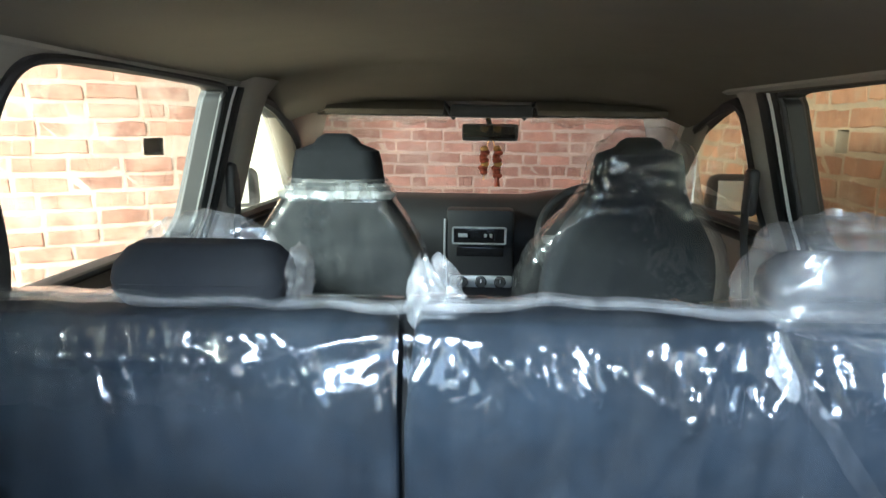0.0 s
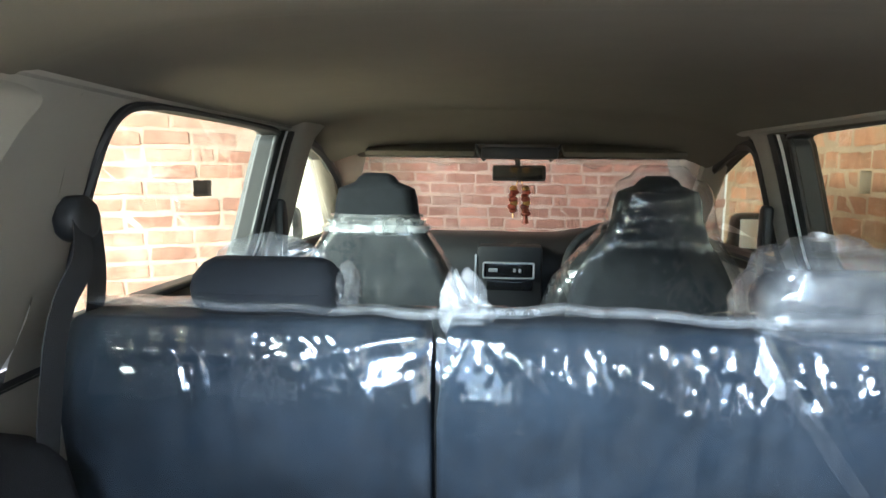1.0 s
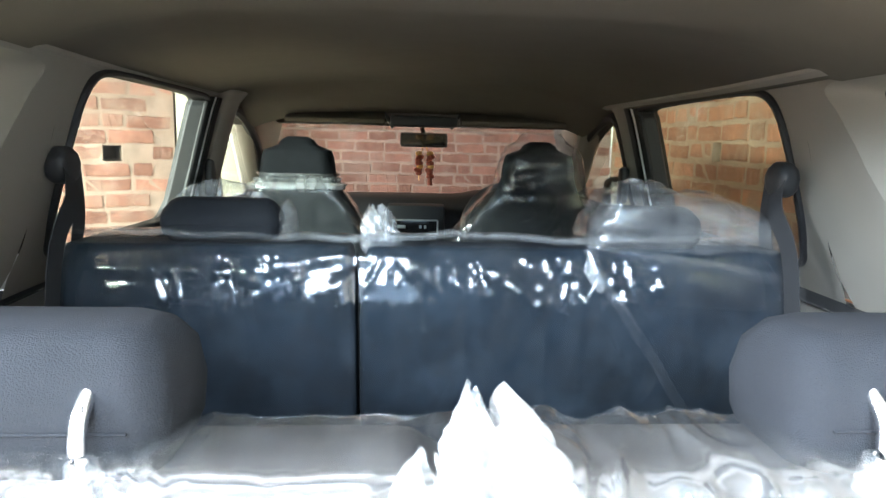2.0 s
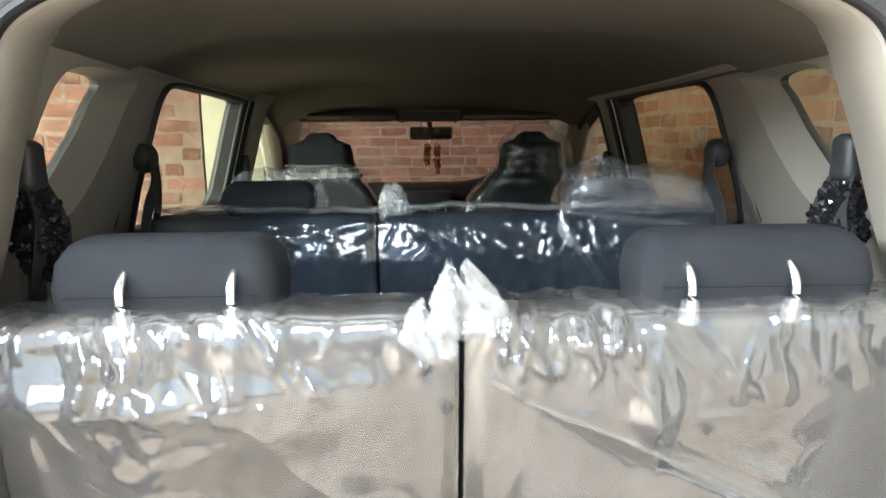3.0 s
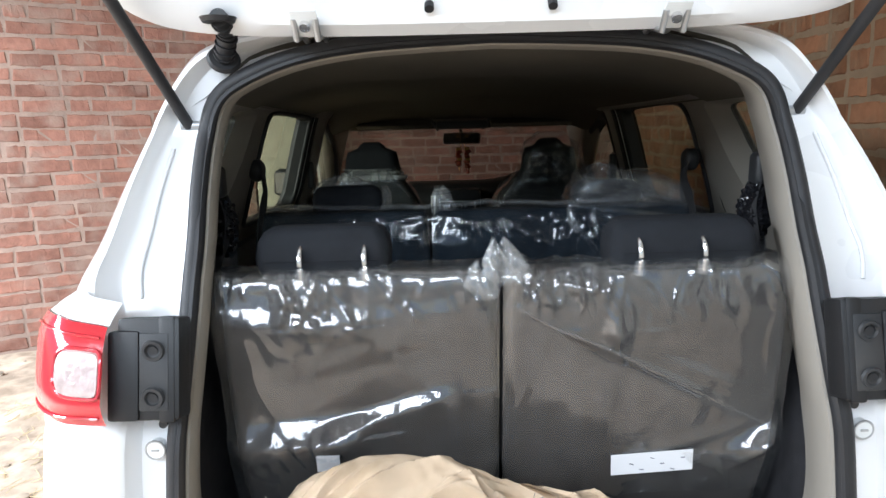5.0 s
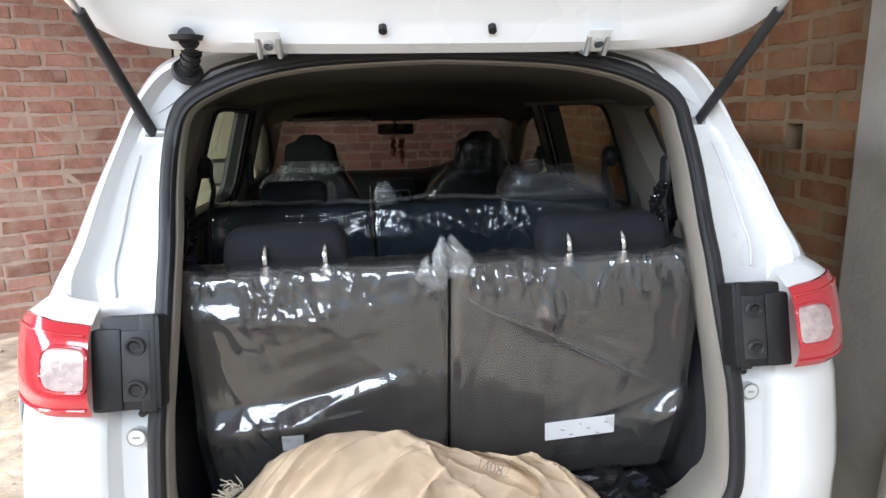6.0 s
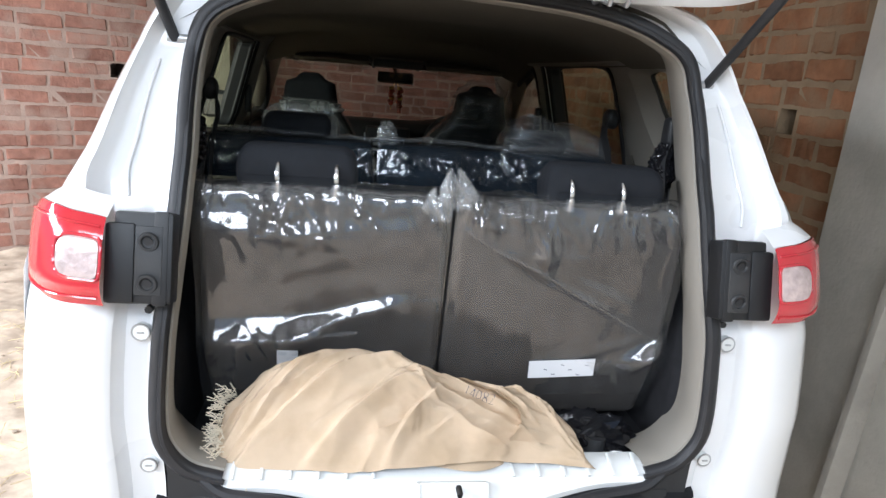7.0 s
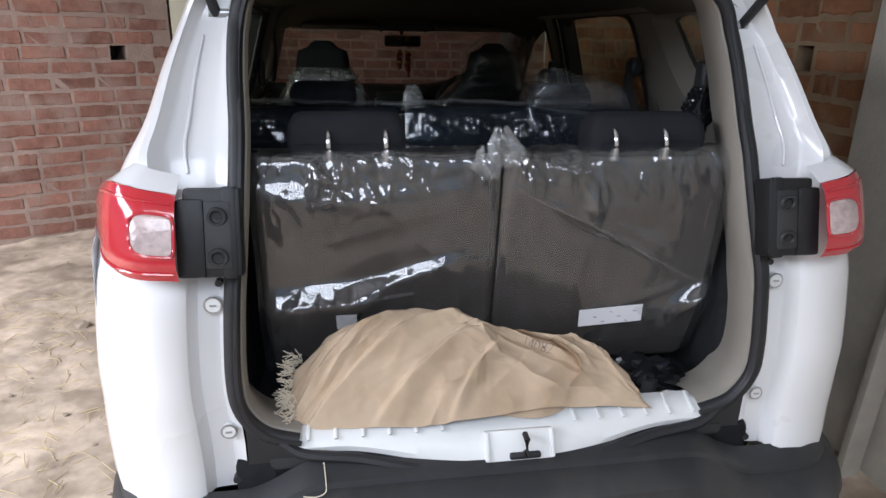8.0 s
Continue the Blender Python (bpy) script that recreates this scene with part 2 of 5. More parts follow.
BRICK = brick_pair("red_brick", (0.235, 0.118, 0.088), (0.27, 0.19, 0.155))
BRICK_WARM = brick_pair("orange_brown_brick", (0.30, 0.145, 0.075), (0.30, 0.205, 0.125))
MORTAR = material("pale_mortar", (0.285, 0.212, 0.175), 0.95, noise_scale=14, amount=0.25, bump=1.0, bump_scale=60, spec=0.15)
MORTAR_WARM = material("brown_mortar", (0.32, 0.235, 0.15), 0.95, noise_scale=14, amount=0.25, bump=1.0, bump_scale=60, spec=0.15)
PLASTER = material("grey_plaster", (0.56, 0.535, 0.475), 0.9, noise_scale=6, amount=0.18, bump=0.5, bump_scale=60, spec=0.2, stain=((0.30, 0.285, 0.24), 2.5, 0.6))
POSTM = material("yellowish_plaster", (0.45, 0.43, 0.33), 0.9, noise_scale=5, amount=0.12, bump=0.4, bump_scale=50, spec=0.2)
CONCRETE = material("grey_concrete", (0.28, 0.27, 0.25), 0.9, noise_scale=5, amount=0.2, bump=0.5, bump_scale=50)
WOOD = material("weathered_plank", (0.38, 0.35, 0.30), 0.85, noise_scale=12, amount=0.25, bump=0.6, bump_scale=80)
DIRT = material("dry_dirt", (0.47, 0.385, 0.30), 0.97, noise_scale=14, amount=0.5, bump=1.0, bump_scale=22, spec=0.1, stain=((0.25, 0.195, 0.145), 5, 0.8))
STONE = material("rubble_stone", (0.42, 0.34, 0.26), 0.95, noise_scale=30, amount=0.3, bump=0.8, bump_scale=60, random_amount=0.25)
THREAD = material("pale_thread", (0.74, 0.66, 0.52), 0.9, amount=0.15, bump=0.0)
STRAW = material("dry_straw", (0.50, 0.40, 0.22), 0.8, amount=0.3, bump=0.1)
FILM2 = film_material("clear_film_blue_seat", (0.97, 0.98, 1.0), 0.010, 0.8, 0.055, 0.10, 16, 150.0, 0.20, (0.50, 0.57))
FILM3 = film_material("clear_film_back_seat", (0.97, 0.97, 0.97), 0.026, 1.25, 0.075, 0.08, 14, 130.0, 0.15, (0.46, 0.55), 0.036, (16, 5, 3))
FILM1 = film_material("clear_film_front_seat", (0.97, 0.98, 1.0), 0.014, 0.9, 0.08, 0.16, 16, 60.0, 0.30, None, 0.012)
FILML = film_material("clear_film_bluish", (0.93, 0.96, 1.0), 0.030, 1.2, 0.08, 0.15, 16, 50.0, 0.25, None, 0.03)
FILMB = film_material("doubled_film_band", (0.90, 0.95, 1.0), 0.30, 1.3, 0.12, 0.2, 16, 40.0, 0.25, None, 0.05)
FILMT = film_material("clear_film_tent", (0.97, 0.97, 0.97), 0.065, 0.8, 0.11, 0.15, 18, 45.0, 0.18, None, 0.05)
FILMW = film_material("milky_film", (0.95, 0.95, 0.95), 0.12, 0.9, 0.12, 0.3, 20, 70.0, 0.4)
GLASS = glass_material("window_glass", (0.60, 0.62, 0.49))
SCREEN_GLASS = glass_material("windscreen_glass", (0.45, 0.42, 0.37))


# ---- mesh helpers ----
def part(name, bm, mat, parent=None, label="", smooth=True):
    """One mesh object out of a bmesh, under a thing or a part."""
    bmesh.ops.recalc_face_normals(bm, faces=bm.faces)
    me = bpy.data.meshes.new(name)
    bm.to_mesh(me)
    bm.free()
    me.materials.append(mat)
    if smooth:
        me.shade_smooth()
        me.set_sharp_from_angle(angle=radians(38))
    ob = new(name, me)
    if parent is not None:
        ob.parent = parent
    if label:
        ob["label"] = label
    return ob


def thing(name, label, category, at=(0, 0, 0), group="", kind=""):
    ob = new(name)
    ob.location = at
    ob.empty_display_size = 0.05
    return tagged(ob, label, category, group, kind)


def loft(rings, closed=True, caps=True, bm=None):
    bm = bm or bmesh.new()
    rows = [[bm.verts.new(p) for p in ring] for ring in rings]
    n = len(rows[0])
    for a, b in zip(rows, rows[1:]):
        for i in range(n if closed else n - 1):
            j = (i + 1) % n
            bm.faces.new((a[i], a[j], b[j], b[i]))
    if caps and closed:
        bm.faces.new(rows[0])
        bm.faces.new(rows[-1][::-1])
    return bm


def box(c, s, bevel=0.0, bm=None, segments=2, turn=None):
    bm = bm or bmesh.new()
    m = Matrix.Translation(c) @ (turn or Matrix()) @ Matrix.Diagonal((*s, 1))
    got = bmesh.ops.create_cube(bm, size=1, matrix=m)
    if bevel:
        edges = {e for v in got["verts"] for e in v.link_edges}
        bmesh.ops.bevel(bm, geom=list(edges), offset=bevel, segments=segments, affect="EDGES", profile=0.6)
    return bm


def cylinder(a, b, r0, r1=None, n=16, bm=None):
    a, b = Vector(a), Vector(b)
    q = (b - a).to_track_quat("Z", "Y")
    rings = [[p + q @ Vector((r * math.cos(2 * math.pi * i / n), r * math.sin(2 * math.pi * i / n), 0)) for i in range(n)]
             for p, r in ((a, r0), (b, r1 if r1 is not None else r0))]
    return loft(rings, bm=bm)


def spline(points, steps=8, closed=False):
    """Catmull-Rom through the points."""
    pts = [Vector(p) for p in points]
    n = len(pts)
    out = []
    for i in range(n if closed else n - 1):
        p = [pts[(i + k) % n] if closed else pts[min(max(i + k, 0), n - 1)] for k in (-1, 0, 1, 2)]
        for s in range(steps):
            u = s / steps
            out.append(0.5 * ((2 * p[1]) + (p[2] - p[0]) * u + (2 * p[0] - 5 * p[1] + 4 * p[2] - p[3]) * u * u
                              + (3 * p[1] - p[0] - 3 * p[2] + p[3]) * u ** 3))
    if not closed:
        out.append(pts[-1])
    return out


def tube(points, r, n=10, closed=False, flat=1.0, bm=None, up=(0, 0, 1)):
    """A tube along a line; flat squeezes it across 'up'."""
    pts = [Vector(p) for p in points]
    rings = []
    for i, p in enumerate(pts):
        a = pts[i - 1] if (i or closed) else p
        b = pts[(i + 1) % len(pts)] if (i < len(pts) - 1 or closed) else p
        d = (b - a).normalized()
        side = d.cross(Vector(up))
        side = side.normalized() if side.length > 1e-4 else Vector((1, 0, 0))
        top = side.cross(d)
        rings.append([p + r * (math.cos(2 * math.pi * k / n) * side + flat * math.sin(2 * math.pi * k / n) * top) for k in range(n)])
    if closed:
        return loft(rings + [rings[0]], caps=False, bm=bm)
    return loft(rings, bm=bm)


def grid(fn, us, vs, bm=None):
    bm = bm or bmesh.new()
    rows = [[bm.verts.new(fn(u, v)) for v in vs] for u in us]
    for a, b in zip(rows, rows[1:]):
        for i in range(len(vs) - 1):
            bm.faces.new((a[i], a[i + 1], b[i + 1], b[i]))
    return bm


def span(a, b, n):
    return [a + (b - a) * i / (n - 1) for i in range(n)]


def rounded(x0, x1, y0, y1, r, n=6):
    """A rounded rectangle in plan, as (x, y) pairs."""
    out = []
    r = min(r, (x1 - x0) / 2 - 1e-4, (y1 - y0) / 2 - 1e-4)
    for cx, cy, a in ((x1 - r, y1 - r, 0), (x0 + r, y1 - r, 90), (x0 + r, y0 + r, 180), (x1 - r, y0 + r, 270)):
        for k in range(n + 1):
            t = radians(a + 90 * k / n)
            out.append((cx + r * math.cos(t), cy + r * math.sin(t)))
    return out


def cushion(rows, r=0.03, n=6, wrinkle=0.0, seed=0, bm=None):
    """Padding: rows (z, x0, x1, y0, y1) of rounded sections, closed in by rounded ends."""
    rings = []

    def ring(z, x0, x1, y0, y1, inset):
        return [(x, y, z) for x, y in rounded(x0 + inset, x1 - inset, y0 + inset, y1 - inset, r, n)]

    first, last = rows[0], rows[-1]
    e = min(r, (first[4] - first[3]) * 0.4)
    for k in (0.75, 0.3, 0.08):
        rings.append(ring(first[0] + e * (1 - math.sqrt(max(0, 1 - (1 - k) ** 2))), *first[1:], e * k))
    body = [rows[0][0] + e, rows[-1][0] - e]
    keys = [row for row in rows if body[0] < row[0] < body[1]]
    for z in [body[0]] + [row[0] for row in keys] + [body[1]]:
        i = max(k for k in range(len(rows)) if rows[k][0] <= z + 1e-6)
        i = min(i, len(rows) - 2)
        u = (z - rows[i][0]) / (rows[i + 1][0] - rows[i][0])
        rings.append(ring(z, *[rows[i][k] * (1 - u) + rows[i + 1][k] * u for k in (1, 2, 3, 4)], 0))
    for k in (0.08, 0.3, 0.75):
        rings.append(ring(last[0] - e * (1 - math.sqrt(max(0, 1 - (1 - k) ** 2))), *last[1:], e * k))
    rings.sort(key=lambda g: g[0][2])
    return loft(rings, bm=bm)


def streaked(bm, amount, across, along, seed=0):
    """Pushes every vertex along its normal by long upright folds."""
    bm.normal_update()
    for v in bm.verts:
        q = Vector((v.co.x * across + 0.4 * across * v.co.z, v.co.y * across, v.co.z * along + seed))
        warp = noise.noise(v.co * 9 + Vector((seed, 0, 0)))
        v.co += v.normal * amount * (1 - 2.2 * abs(noise.noise(q + Vector((warp, warp, warp)))) + 0.5 * warp)
    return bm


def wrinkled(bm, amount, scale, seed=0):
    """Pushes every vertex along its normal by folded noise."""
    bm.normal_update()
    off = Vector((seed * 3.1, seed * 1.7, seed))
    for v in bm.verts:
        q = v.co * scale + off
        k = 1 - abs(noise.noise(q)) * 2.2 + 0.5 * (1 - abs(noise.noise(q * 2.3 + off)) * 2.2)
        v.co += v.normal * amount * k
    return bm

# ---- the shed ----
def ground_z(x, y):
    d = max(0.0, (Vector((x, y)) - Vector((-1.2, 0.5))).length - 9)
    lump = max(0.0, noise.noise((x * 4.1, y * 4.1, 5))) ** 2
    return 0.018 * noise.noise((x * 1.7, y * 1.7, 0)) + 0.018 * noise.noise((x * 6, y * 6, 3)) + 0.010 * noise.noise((x * 15, y * 15, 9)) + 0.05 * lump - 0.018 - 0.002 * d


near = span(-5.5, 2.5, 161)
xs = [-900, -300, -100, -40, -18, -9] + near + [7, 12, 25, 60, 150, 400, 900]
ys = [-900, -300, -100, -40, -18, -9] + [v + 2 for v in near] + [6, 8, 14, 30, 80, 200, 500, 900]
ground = part("ground", grid(lambda x, y: (x, y, ground_z(x, y)), xs, ys), DIRT)
tagged(ground, "dry trodden brown dirt floor with loose straw", "ground", kind="structure")

COURSE, LENGTH = 0.101, 0.275
WALLS = {}


def wall(name, a, b, height, label, holes=(), mortar=MORTAR):
    """A mortar slab from a to b, with putlog holes (middle along it, middle height, width) sunk into it; its bricks stand proud
    towards the left of that line."""
    a, b = Vector((*a, 0)), Vector((*b, 0))
    d = b - a
    bm = bmesh.new()

    def slab(x0, x1, z0, z1, y0=-0.45, y1=-0.0105):
        box(((x0 + x1) / 2, (y0 + y1) / 2, (z0 + z1) / 2), (x1 - x0, y1 - y0, z1 - z0), bm=bm)

    x = 0.0
    for hx, hz, hw in sorted(holes):
        slab(x, hx - hw / 2, -0.1, height)
        slab(hx - hw / 2, hx + hw / 2, -0.1, hz - COURSE * 0.5)
        slab(hx - hw / 2, hx + hw / 2, hz + COURSE * 0.5, height)
        slab(hx - hw / 2, hx + hw / 2, hz - COURSE * 0.5, hz + COURSE * 0.5, -0.45, -0.42)
        x = hx + hw / 2
    slab(x, d.length, -0.1, height)
    ob = part(name, bm, mortar, smooth=False)
    ob.matrix_world = Matrix.Translation(a) @ Matrix.Rotation(math.atan2(d.y, d.x), 4, "Z")
    WALLS[name] = (ob, d.length, height, holes)
    return tagged(ob, label, "wall", kind="structure")


# each line runs so that the shed lies on its left
wall("wall_left", (-1.55, 4.27), (-6.2, 1.75), 3.1, "red brick wall with thick pale mortar and a putlog hole", ((0.37, 12.5 * COURSE, 0.11),))
wall("wall_front", (1.55, 4.9), (-1.9, 4.9), 3.1, "red brick end wall with thick pale mortar joints")
wall("wall_right", (1.55, 0.97), (1.55, 4.9), 3.1, "rough red brick side wall with open joints", ((0.47, 13.5 * COURSE, 0.10), (2.22, 13.5 * COURSE, 0.09)), MORTAR_WARM)
column = part("plaster_wall", box((1.58, -1.155, 1.5), (0.26, 4.26, 3.2), 0.012), PLASTER)
tagged(column, "grey plastered wall with damp stains", "wall", kind="structure")
post = part("plaster_post", box((-1.355, 4.48, 1.5), (0.40, 0.42, 3.2), 0.01, turn=Matrix.Rotation(radians(6), 4, "Z")), POSTM)
tagged(post, "pale yellowish plastered corner post", "post", kind="structure")
# out of view; added above the walls to hold back the sky's light
roof = part("ceiling", box((-0.65, 1.4, 3.2), (4.7, 7.4, 0.16)), CONCRETE, smooth=False)
tagged(roof, "unseen grey concrete slab added over the shed to block sky light", "ceiling", kind="structure")
plank = part("plank", box((0, 0, 0.6), (0.075, 0.03, 1.35), 0.004, turn=Matrix.Rotation(radians(0), 4, "X")), WOOD)
plank.matrix_world = Matrix.Translation((1.385, 0.60, 0.0)) @ Matrix.Rotation(radians(3.5), 4, "Y")
tagged(plank, "weathered pale wooden plank leaning on the plastered wall", "plank")

# ---- the car: shape functions ----
OFF = 0.015
ZP, YP = (0.3, 0.6, 0.75, 0.95, 1.2, 1.45, 1.65, 1.9), (0.06, 0.09, 0.09, 0.11, 0.20, 0.34, 0.37, 0.42)
ZW = (0.2, 0.3, 0.6, 0.9, 1.08, 1.14, 1.2, 1.3, 1.4, 1.5, 1.57, 1.61, 1.65)
WW = (0.78, 0.815, 0.832, 0.836, 0.830, 0.814, 0.787, 0.760, 0.733, 0.704, 0.645, 0.56, 0.40)
TAPER = ((1.0, 1.145, 1.2, 1.28, 1.39, 1.7), (0.99, 0.955, 0.938, 0.915, 0.88, 0.87))


def rear_y(z):
    return float(np.interp(z, ZP, YP))


def smooth01(u):
    u = min(1.0, max(0.0, u))
    return u * u * (3 - 2 * u)


def half(y, z):
    w = float(np.interp(z, ZW, WW))
    back = 1 - smooth01((y - 0.25) / 1.25)
    front = smooth01((y - 2.2) / 1.8)
    return w * (1 - back * (1 - float(np.interp(z, *TAPER)))) * (1 - 0.10 * front)


def ring_to_rect(hole, y0, y1, z0, z1):
    """For each point of a hole's outline, the point on the rectangle in the same direction from the hole's middle."""
    cy, cz = sum(p[0] for p in hole) / len(hole), sum(p[1] for p in hole) / len(hole)
    out = []
    for y, z in hole:
        dy, dz = y - cy, z - cz
        k = min(((y1 if dy > 0 else y0) - cy) / dy if abs(dy) > 1e-6 else 1e9, ((z1 if dz > 0 else z0) - cz) / dz if abs(dz) > 1e-6 else 1e9)
        out.append((cy + dy * k, cz + dz * k))
    return out


def outline(corners, steps=7):
    return [(p.x, p.y) for p in spline([(a, b, 0) for a, b in corners], steps, closed=True)]


# window outlines in (y, z)
QUARTER = outline([(0.845, 1.485), (0.74, 1.494), (0.63, 1.478), (0.568, 1.41), (0.555, 1.33), (0.585, 1.275), (0.65, 1.262), (0.705, 1.288), (0.76, 1.36), (0.815, 1.44)])
REAR_WIN = outline([(1.865, 1.50), (1.70, 1.507), (1.45, 1.510), (1.24, 1.508), (1.14, 1.492), (1.098, 1.44), (1.088, 1.34), (1.098, 1.22), (1.14, 1.165), (1.25, 1.155), (1.55, 1.15), (1.80, 1.145), (1.865, 1.16), (1.875, 1.25), (1.875, 1.38), (1.872, 1.47)])
FRONT_WIN = outline([(2.085, 1.465), (2.13, 1.485), (2.25, 1.475), (2.40, 1.44), (2.62, 1.36), (2.80, 1.24), (2.86, 1.16), (2.80, 1.135), (2.45, 1.135), (2.15, 1.14), (2.085, 1.16), (2.08, 1.28), (2.078, 1.42)])
ZONES = [("quarter_panel", QUARTER, 0.42, 1.02), ("rear_door", REAR_WIN, 1.02, 1.95), ("front_door", FRONT_WIN, 1.95, 2.98)]
TOP, BELT_Z = 1.56, 1.10

car = thing("car", "white people carrier with open tailgate and plastic-wrapped seats", "car")


def splay(y, z, cy, cz):
    """The quarter window's inner edge: a wide slope towards the front, narrow elsewhere."""
    f = smooth01((y - cy + 0.08) / 0.16)
    return (y + 0.095 * f - 0.006 * (1 - f), z + 0.008 * (z > cz) - 0.040 * smooth01((cz - z) / 0.10))


def side_sheet(sign, depth, grow, hole, y0, y1):
    """The upper side between belt and roof edge, round one window; depth: how far inside the outer skin."""
    cy, cz = sum(p[0] for p in hole) / len(hole), sum(p[1] for p in hole) / len(hole)
    inner = [grow(y, z, cy, cz) if callable(grow) else (cy + (y - cy) * grow, cz + (z - cz) * grow) for y, z in hole]
    outer = ring_to_rect(inner, y0, y1, BELT_Z, TOP)
    rings = []
    for u in (0, 0.08, 0.35, 0.7, 1.0):
        ring = []
        for (a, b), (c, d) in zip(inner, outer):
            y, z = a + (c - a) * u, b + (d - b) * u
            if y0 < 0.5:
                y += (rear_y(z) + 0.13 - 0.42) * max(0.0, 1 - (y - y0) / 0.16) if y < y0 + 0.16 else 0
            ring.append((OFF + sign * (half(y, z) - depth), y, z))
        rings.append(ring)
    return rings


for sign in (-1, 1):
    for name, hole, y0, y1 in ZONES:
        quarter = name == "quarter_panel"
        skin = side_sheet(sign, 0.0, 1.0, hole, y0, y1)
        if quarter:
            skin = [[(x + sign * 0.030 * (1 - smooth01((y - 0.38) / 0.24)) * smooth01((z - 1.12) / 0.14), y, z) for x, y, z in ring] for ring in skin]
        panel = part(name, loft(skin, caps=False), PAINT, car, "white painted " + name.replace("_", " "))
        inner = side_sheet(sign, 0.055, splay if quarter else 0.985, hole, y0, y1)
        part("trim_panel", loft(inner, caps=False), BEIGE, panel, "beige plastic pillar trim")
        reveal = [side_sheet(sign, 0.0, 1.0, hole, y0, y1)[0], side_sheet(sign, 0.018, 0.975, hole, y0, y1)[0], inner[0]]
        part("window_seal", loft(reveal[:2], caps=False), RUBBER, panel, "black rubber window channel")
        part("window_reveal", loft(reveal[1:], caps=False), BEIGE if quarter else DARK, panel, "moulded window surround")
        pane_ring = [(OFF + sign * (half(y, z) - 0.012), y, z) for y, z in hole]
        mid = Vector((0, 0, 0))
        for p in pane_ring:
            mid += Vector(p) / len(pane_ring)
        shrink = [[tuple(mid + (Vector(p) - mid) * k) for p in pane_ring] for k in (1.0, 0.6, 0.2)]
        shrink = [[(OFF + sign * (half(q[1], q[2]) - 0.012), q[1], q[2]) for q in ring] for ring in shrink]
        pane = loft(shrink, caps=False)
        pane.faces.new([v for v in pane.verts][-len(pane_ring):])
        pane = part("window_pane", pane, GLASS, panel, "clear window glass")
        # black door frame strip inside, round the pane
        if name != "quarter_panel":
            edge = [(OFF + sign * (half(y, z) - 0.058), y, z) for y, z in hole]
            part("door_seal", tube(edge, 0.008 if name == "rear_door" else 0.019, 8, closed=True), RUBBER, panel)

    # strips of the door frame beside the rear door's window: rubber, bare paint, rubber
    for y, w, d, mat, lab in ((1.900, 0.028, 0.062, DARK, "black glass channel"), (1.924, 0.020, 0.060, PAINT, "white painted door edge"), (1.953, 0.038, 0.070, DARK, "black door rubber")):
        part("frame_strip", loft([[(OFF + sign * (half(y, z) - d), y - w / 2, z), (OFF + sign * (half(y, z) - d - 0.006), y, z), (OFF + sign * (half(y, z) - d), y + w / 2, z), (OFF + sign * (half(y, z) - d + 0.03), y + w / 2, z), (OFF + sign * (half(y, z) - d + 0.03), y - w / 2, z)] for z in span(1.12, 1.505, 12)]), mat, car, lab)
    # moulded trim of the middle pillar, between the two doors
    middle, ahead, proud = [], 0.0 if sign < 0 else -0.040, 0.0 if sign < 0 else -0.018
    for z in span(1.08, 1.53, 14):
        flare = 0.03 * smooth01((z - 1.44) / 0.09)
        w = half(2.05, z)
        middle.append([(OFF + sign * (w - d), y, z) for d, y in ((0.045, 1.968 - flare), (0.082 + proud, 1.974 - flare), (0.096 + proud, 1.990 - flare), (0.102 + proud, 2.030 + ahead / 2), (0.096 + proud, 2.078 + flare + ahead), (0.080 + proud, 2.094 + flare + ahead), (0.040, 2.100 + flare + ahead))])
    part("middle_pillar", loft(middle), BEIGE, car, "beige moulded middle pillar trim")

    # below the belt
    def low(y, k):
        arch = 0.2
        for c in (0.70, 3.28):
            if abs(y - c) < 0.345:
                arch = max(arch, 0.30 + math.sqrt(0.345 ** 2 - (y - c) ** 2))
        z = arch + (BELT_Z - arch) * k
        return (sign * half(y, z), y, z)

    ks = span(0, 1, 12)
    for name, a, b in (("rear_wing", 0.22, 1.02), ("rear_door_skin", 1.02, 1.95), ("front_door_skin", 1.95, 2.98), ("front_wing", 2.98, 3.86)):
        part(name, grid(lambda y, k: low(y, k), span(a, b, 26), ks), PAINT, car, "white painted lower body panel")
    part("side_lining", grid(lambda y, z: (sign * (half(y, z) - 0.085), y, z), span(0.30, 2.95, 30), span(0.5, BELT_Z + 0.002, 8)), BEIGE, car, "beige moulded side lining")
    part("waist_ledge", grid(lambda y, k: (sign * (half(y, BELT_Z) - 0.05 - 0.04 * k), y, BELT_Z + 0.012 * (1 - k)), span(0.30, 2.95, 20), (0, 0.5, 1)), BLACK, car, "dark waist ledge under the windows")
    for c in (0.70, 3.28):
        wheel = part("wheel", cylinder((sign * 0.70, c, 0.31), (sign * 0.84, c, 0.31), 0.20, n=32), STEEL, car, "silver steel wheel with black tyre")
        part("tyre", tube([(sign * 0.765, c + 0.235 * math.cos(a), 0.31 + 0.235 * math.sin(a)) for a in span(0, 2 * math.pi, 41)[:-1]], 0.085, 12, closed=True, up=(1, 0, 0)), TYRE, wheel, "black rubber tyre")

# roof, bonnet, nose and underside
def roof_z(x, y, drop=0.0):
    w = half(y, TOP)
    u = min(1.0, abs(x) / w)
    crown = 0.085 * (1 - u ** 3.2)
    fall = 0.05 * smooth01((y - 1.9) / 0.6) + 0.010 * smooth01((0.75 - y) / 0.4)
    return TOP + crown * (1 - 0.35 * smooth01((y - 1.9) / 0.6)) - fall - drop


